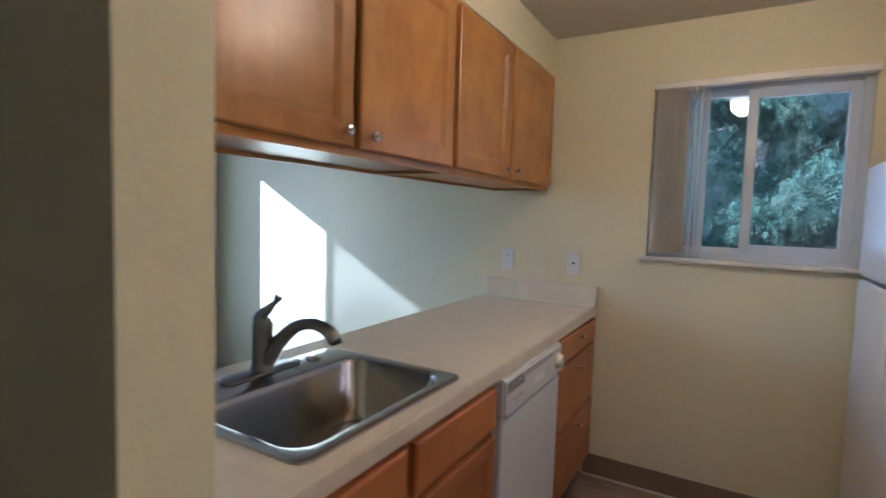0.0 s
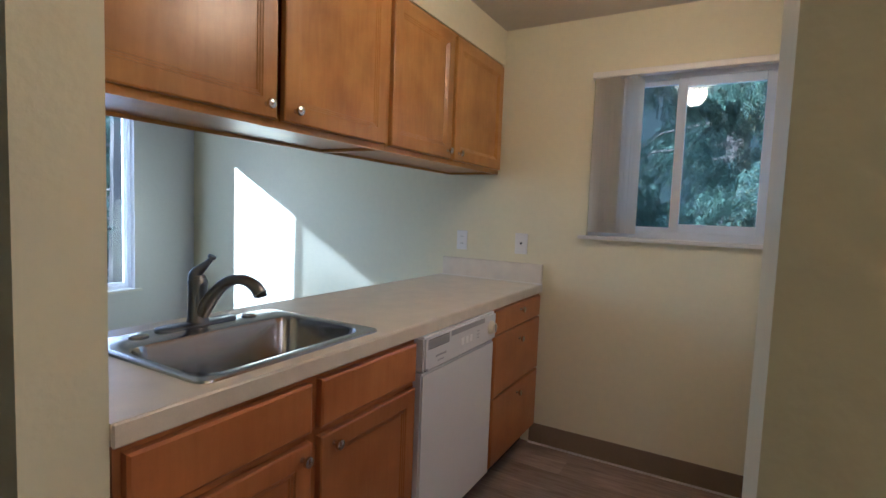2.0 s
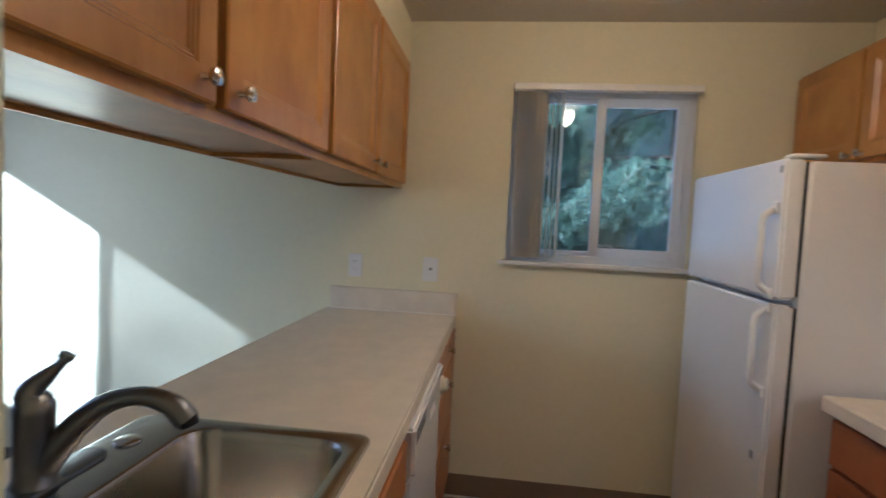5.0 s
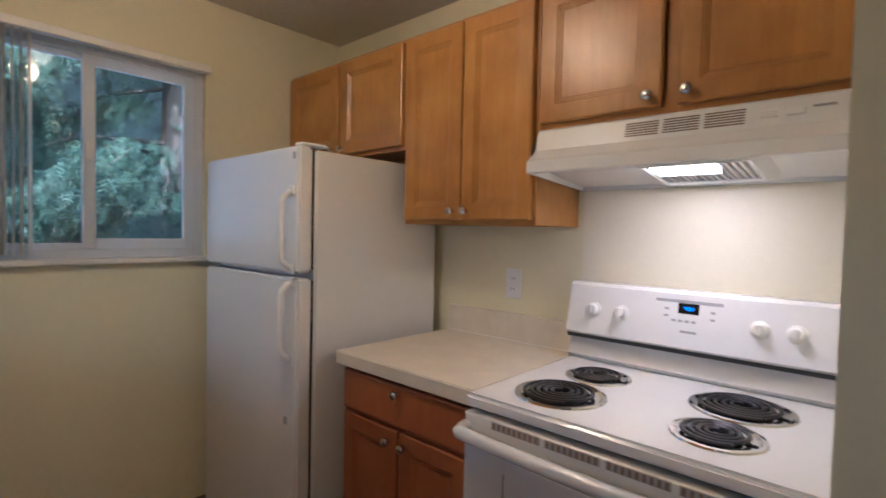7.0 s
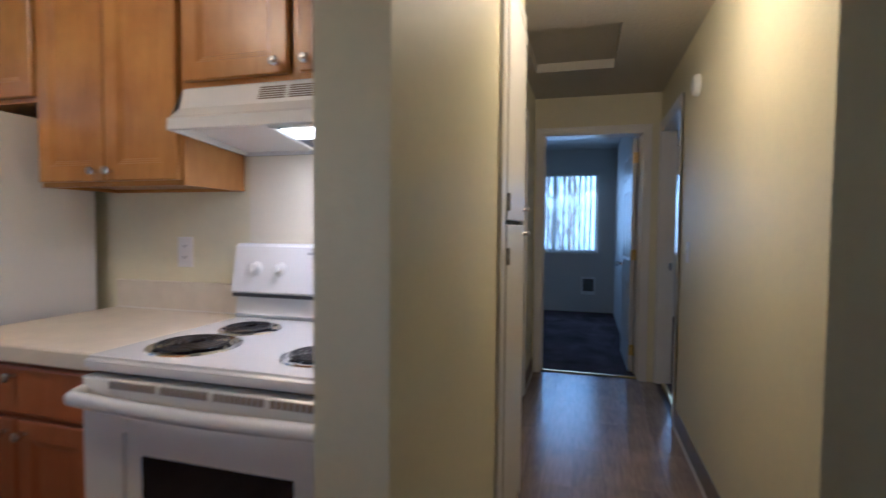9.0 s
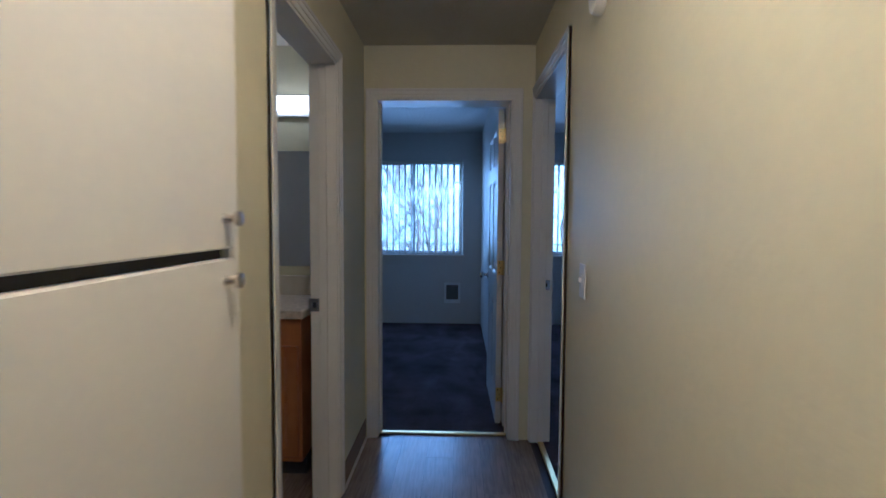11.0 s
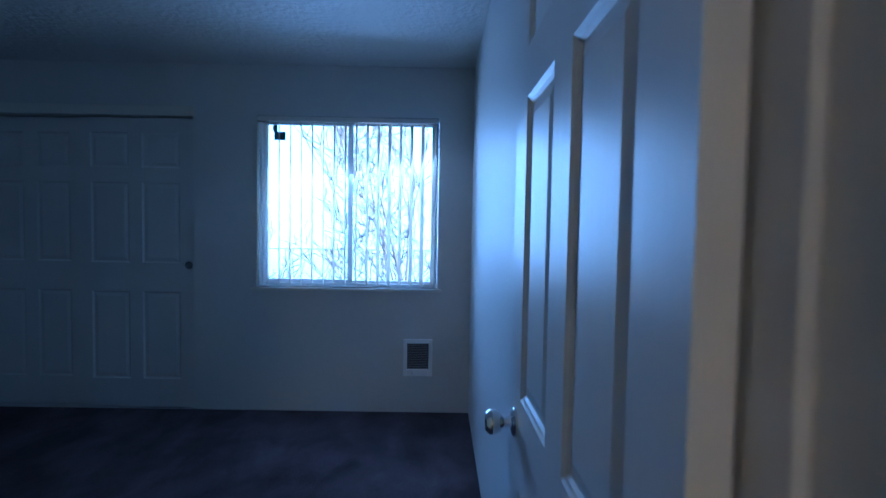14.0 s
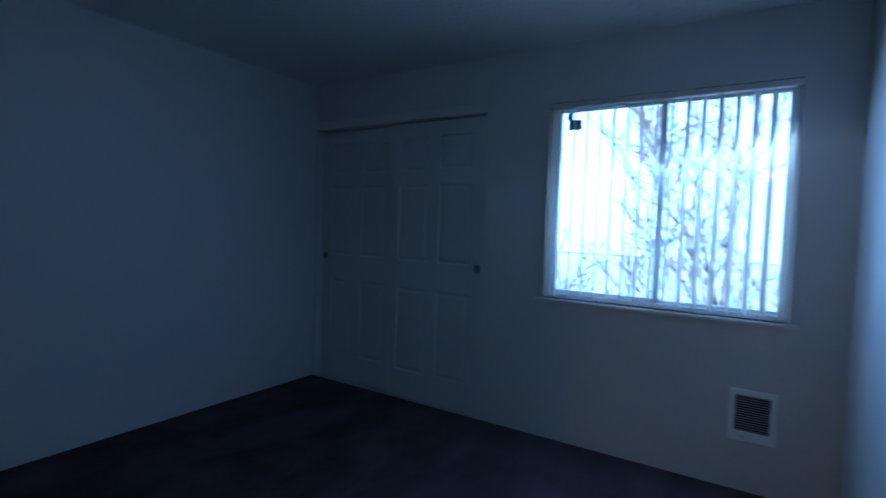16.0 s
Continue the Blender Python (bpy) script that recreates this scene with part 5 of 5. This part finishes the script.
# ---- bedroom: closet doors, heater ----
def sliding_door(name, y0, y1, x, knob_y, label):
    root = thing(name, (x, (y0 + y1) / 2, 0.01), label, "closet door", "sliding closet doors", "structure")
    w, z0, z1 = y1 - y0, 0.012, 2.035
    st, mu = 0.10, 0.09
    zs = [z0, z0 + 0.20, z0 + 0.82, z0 + 1.02, z0 + 1.58, z0 + 1.68, z1 - 0.10, z1]
    pw = (w - 2 * st - mu) / 2
    cols = [(y0 + st, y0 + st + pw), (y1 - st - pw, y1 - st)]
    for a, b in ((y0, cols[0][0]), (cols[0][1], cols[1][0]), (cols[1][1], y1)):
        part("stile", box(x, a, z0, x + 0.03, b, z1), M_DOOR, root)
    for a, b in ((zs[0], zs[1]), (zs[2], zs[3]), (zs[4], zs[5]), (zs[6], zs[7])):
        for c0, c1 in cols:
            part("rail", box(x, c0, a, x + 0.03, c1, b), M_DOOR, root)
    for a, b in ((zs[1], zs[2]), (zs[3], zs[4]), (zs[5], zs[6])):
        for c0, c1 in cols:
            f = front_panel(c1 - c0, b - a, 0.006, ((0.0001, 0.009), (0.010, -0.006), (0.006, 0.0), (0.02, 0.004)))
            f.transform(facing((x + 0.016, (c0 + c1) / 2, a), (-1, 0, 0)))
            part("panel", f, M_DOOR, root)
    part("finger_pull", lathe([(0.027, 0), (0.027, 0.003), (0.022, 0.004), (0.019, 0.001), (0.0, 0.001)], (x, knob_y, 1.02), (-1, 0, 0)), M_DARKSTEEL, root, "round bronze finger pull", True)
    return root


sliding_door("closet_door_left", -0.345, 0.410, 6.142, 0.375, "white six-panel sliding closet door behind the other")
sliding_door("closet_door_right", -1.135, -0.320, 6.100, -1.095, "white six-panel sliding closet door in front")
struct("trim_closet_head", boxes((6.055, -1.155, 2.045, 6.08, 0.430, 2.11), (6.085, -1.14, 2.046, 6.18, 0.415, 2.059), bevel=0.003), M_TRIM, "white painted closet track board", "trim")

ht = thing("wall_heater", (BED_E, -2.705, 0.27), "white wall fan heater with a dark grille under the window", "heater")
part("frame", boxes((BED_E - 0.018, -2.807, 0.270, BED_E, -2.781, 0.530), (BED_E - 0.018, -2.630, 0.270, BED_E, -2.604, 0.530), (BED_E - 0.018, -2.781, 0.502, BED_E, -2.630, 0.530), (BED_E - 0.018, -2.781, 0.270, BED_E, -2.630, 0.318), bevel=0.003), M_HEATER, ht)
part("recess", box(BED_E - 0.004, -2.781, 0.318, BED_E - 0.001, -2.630, 0.502), M_DARKGAP, ht, "dark heater recess")
for i in range(15):
    z = 0.324 + i * 0.0122
    part("louvre", box(BED_E - 0.013, -2.781, z, BED_E - 0.009, -2.630, z + 0.004), M_GREY, ht)
part("thermostat_knob", lathe([(0.012, 0), (0.010, 0.012), (0.0, 0.013)], (BED_E - 0.018, -2.670, 0.294), (-1, 0, 0)), M_PLASTIC, ht, "white thermostat knob", True)

# ---- bathroom ----
van = thing("vanity", (2.47, -1.30, 0), "maple bathroom vanity with mottled laminate top", "vanity")
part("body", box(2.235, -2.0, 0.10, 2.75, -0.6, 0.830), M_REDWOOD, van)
part("toe_kick", box(2.30, -2.0, 0.0, 2.75, -0.6, 0.10), M_DARKGAP, van)
for i in range(3):
    y = -1.985 + 0.46 * i
    bm = front_panel(0.44, 0.56, 0.018, PANEL_STEPS)
    bm.transform(facing((2.235, y + 0.22, 0.13), (-1, 0, 0)))
    d = part("door", bm, M_REDWOOD, van)
    part("knob", knob_mesh(facing((2.214, y + 0.39, 0.64), (-1, 0, 0))), M_NICKEL, d, "nickel knob", True)
part("top", box(2.20, -2.02, 0.830, 2.75, -0.58, 0.872, bevel=0.004), M_GRANITE, van, "mottled beige laminate top")
part("backsplash", box(2.715, -2.02, 0.872, 2.75, -0.58, 0.985, bevel=0.003), M_LAM, van)
solid("mirror", boxes((2.7545, -2.06, 1.04, 2.750, -0.62, 1.72)), M_MIRROR, "frameless mirror above the vanity", "mirror", (2.75, -1.3, 1.04))
bar = thing("vanity_light", (2.75, -1.3, 1.95), "white bathroom light bar above the mirror, lit", "wall lamp")
part("back_plate", box(2.725, -1.98, 1.915, 2.752, -0.62, 2.035, bevel=0.004), M_ENAMEL, bar)
part("diffuser", box(2.665, -1.96, 1.945, 2.725, -0.64, 2.025, bevel=0.015, seg=3), M_TUBE, bar, "glowing white diffuser")
struct("bathroom_floor", box(0.90, -2.105, -0.004, 2.75, -0.002, 0.003), M_PLANK, "brown vinyl bathroom floor", "floor")

# ---- outdoors: trees ----
def bare_tree(place, height, seed, lean, label, depth=5, base=0.16):
    rg = random.Random(seed)
    bm = bmesh.new()

    def grow(p, d, length, r, level):
        pts, rad = [p], [r]
        n = 5
        for i in range(n):
            d = (d + Vector((rg.uniform(-1, 1), rg.uniform(-1, 1), rg.uniform(-0.5, 0.8))) * (0.10 + 0.04 * level)).normalized()
            p = p + d * length / n
            pts.append(p), rad.append(r * (1 - 0.45 * (i + 1) / n))
        add_tube(bm, pts, [max(v, 0.008) for v in rad], n=7 if level < 2 else 4)
        if level >= depth:
            return
        kids = 3 if level < 3 else 2
        for k in range(kids + (level > 0)):
            i = n if k == 0 else rg.randint(2, n)
            side = Vector((rg.uniform(-1, 1), rg.uniform(-1, 1), rg.uniform(-0.1, 0.7))).normalized()
            grow(pts[i], (d * 0.9 + side * 0.85).normalized(), length * rg.uniform(0.55, 0.8), rad[i] * rg.uniform(0.55, 0.8), level + 1)
    grow(Vector(place), Vector(lean).normalized(), height * 0.36, base, 0)
    t = thing("tree", place, label, "tree", "bare trees")
    part("trunk", bm, M_BARK, t, "grey-brown trunk with bare limbs")
    return t


def conifer(place, height, radius, seed, sprays, label, zlo=0.0):
    """A cedar: trunk, drooping limbs and hanging flat sprays of small leaflets."""
    rg = np.random.RandomState(seed)
    t = thing("tree", place, label, "tree", "cedar trees")
    px, py, pz = place
    bm = tube([(px, py, pz), (px + 0.05, py, pz + height * 0.5), (px, py, pz + height)], [0.24, 0.15, 0.03], n=9)
    nl = 60
    limbs = []
    for i in range(nl):
        f = (i + 0.5) / nl
        a = rg.uniform(0, 2 * math.pi)
        z = pz + height * (0.08 + 0.9 * f)
        ln = radius * (1 - f) ** 0.7 * rg.uniform(0.7, 1.1) + 0.25
        p0 = Vector((px, py, z))
        tip = Vector((px + ln * math.cos(a), py + ln * math.sin(a), z - 0.28 * ln))
        mid = (p0 + tip) / 2 + Vector((0, 0, 0.12 * ln))
        add_tube(bm, [p0, mid, tip], [0.03, 0.018, 0.006], n=5)
        limbs.append((p0, mid, tip, ln))
    part("trunk", bm, M_BARK, t, "brown trunk with drooping limbs")
    wts = np.array([l[3] for l in limbs])
    pick = rg.choice(nl, size=sprays, p=wts / wts.sum())
    p0, mid, tip = [np.array([tuple(l[k]) for l in limbs])[pick] for k in range(3)]
    f = (0.15 + 0.85 * rg.rand(sprays, 1) ** 0.7)
    c = p0 * (1 - f) ** 2 + mid * 2 * f * (1 - f) + tip * f * f + rg.uniform(-1, 1, (sprays, 3)) * np.array((0.26, 0.26, 0.20))

    def unit(v):
        return v / np.linalg.norm(v, axis=-1, keepdims=True)
    d = unit(unit(tip - p0) * 0.7 + rg.uniform(-0.7, 0.7, (sprays, 3)) + np.array((0, 0, -0.75)))
    nrm = unit(np.cross(d, rg.uniform(-1, 1, (sprays, 3))))
    s = np.cross(d, nrm)
    size = rg.uniform(0.11, 0.26, (sprays, 1))
    quads = []
    for k in range(6):
        u = (k + 0.4) / 6
        w = size * 0.30 * (1 - u) ** 0.7 + 0.006
        q = c + d * (u * size) - np.array((0, 0, 0.25)) * size * u * u
        for sg in (1, -1):
            e = q + s * sg * w + d * w * 0.9 - np.array((0, 0, 0.25)) * w + nrm * 0.014 * rg.uniform(-1, 1, (sprays, 1))
            quads.append(np.stack([q - d * 0.006, q + d * 0.008, e + d * 0.004, e - d * 0.009 - s * sg * 0.006], axis=1))
    verts = np.concatenate(quads).reshape(-1, 3)
    faces = np.arange(len(verts)).reshape(-1, 4).tolist()
    me = bpy.data.meshes.new("crown")
    v = verts - np.array(place)
    me.from_pydata(v.tolist(), [], faces)
    me.materials.append(M_LEAF)
    ob = new("crown", me)
    ob.parent = t
    ob["label"] = "drooping blue-green cedar foliage"
    ob["kind"] = "stuff"
    return t


conifer((-2.3, 3.9, -3.1), 10.5, 3.0, 3, 22000, "tall cedar with drooping foliage behind the kitchen")
conifer((0.6, 4.2, -3.1), 11.0, 3.1, 4, 22000, "tall cedar with drooping foliage behind the kitchen")
conifer((-0.9, 6.4, -3.1), 13.5, 3.8, 6, 16000, "tall cedar with drooping foliage behind the kitchen")
conifer((-4.8, 6.2, -3.1), 13.0, 3.6, 9, 7000, "tall cedar with drooping foliage behind the kitchen")
conifer((2.9, 7.4, -3.1), 13.5, 3.8, 12, 7000, "tall cedar with drooping foliage behind the kitchen")
conifer((-9.4, 1.7, -3.1), 11.0, 3.3, 7, 12000, "tall cedar with drooping foliage beside the dining room")
conifer((-11.5, 4.2, -3.1), 12.0, 3.4, 8, 7000, "tall cedar with drooping foliage beside the dining room")
bare_tree((11.6, -2.35, -3.1), 8.6, 11, (0.0, 0.03, 1), "bare deciduous tree outside the bedroom window", 5, 0.075)
bare_tree((12.4, -2.9, -3.1), 6.2, 41, (0.0, 0.04, 1), "slender bare tree outside the bedroom window", 5, 0.050)
bare_tree((12.2, -0.9, -3.1), 5.2, 23, (0.0, -0.05, 1), "low bare tree outside the bedroom window", 4, 0.050)
bare_tree((12.6, 0.1, -3.1), 4.9, 27, (0.0, 0.06, 1), "low bare tree outside the bedroom window", 4, 0.050)
bare_tree((15.5, -6.4, -3.1), 12.0, 31, (0.0, 0.2, 1), "bare deciduous tree outside the second bedroom", 5, 0.10)
# Unseen tree, added to shade and dapple part of the dining room sun patch.
conifer((-12.3, -9.5, -3.1), 14.0, 2.9, 14, 5000, "unseen cedar added southwest to dapple the dining room sun")
for px, py, ht, sd in ((27.0, -9.5, 3.1, 51), (31.0, -7.0, 2.4, 52)):
    conifer((px, py, -3.1), ht, 2.4, sd, 5000, "low evergreen across the pale ground")
tag = solid("window_tag", boxes((BED_E + 0.058, -1.755, 1.905, BED_E + 0.066, -1.675, 1.965), (BED_E + 0.058, -1.70, 1.965, BED_E + 0.064, -1.665, 2.01), bevel=0.003), M_TAG, "small dark blue tag stuck inside the window glass", "tag", (BED_E + 0.062, -1.71, 1.905))

# ---- floor planks ----
PW, PL = 0.152, 1.22
plank_meshes = {}


def plank(x0, x1, y0, y1):
    key = (round(x1 - x0, 3), round(y1 - y0, 3))
    if key not in plank_meshes:
        bm = box(-key[0] / 2 + 0.0006, -key[1] / 2 + 0.0006, -0.0035, key[0] / 2 - 0.0006, key[1] / 2 - 0.0006, 0.0)
        me = bpy.data.meshes.new("plank")
        bm.to_mesh(me)
        bm.free()
        me.materials.append(M_PLANK)
        plank_meshes[key] = me
    ob = new("plank", plank_meshes[key])
    ob.location = ((x0 + x1) / 2, (y0 + y1) / 2, 0.0)
    ob.parent = bpy.data.objects["floor"]


def lay(x0, x1, y0, y1, off):
    k, y = 0, y0
    while y < y1 - 0.02:
        ye = min(y + PW, y1)
        x = x0 - (off + k * 0.43) % PL
        while x < x1:
            a, b = max(x, x0), min(x + PL, x1)
            if b - a > 0.03:
                plank(a, b, y, ye)
            x += PL
        y, k = ye, k + 1


lay(-1.86, 0.0, DIV_N, 0.0, 0.2)
lay(-4.93, -0.18, -3.70, DIV_S, 0.5)
lay(-0.18, 2.815, HALL_S, DIV_S, 0.9)
lay(0.72, HALL_E, DIV_S, HALL_N, 0.4)
lay(-1.785, -0.872, DIV_S, DIV_N, 0.3)
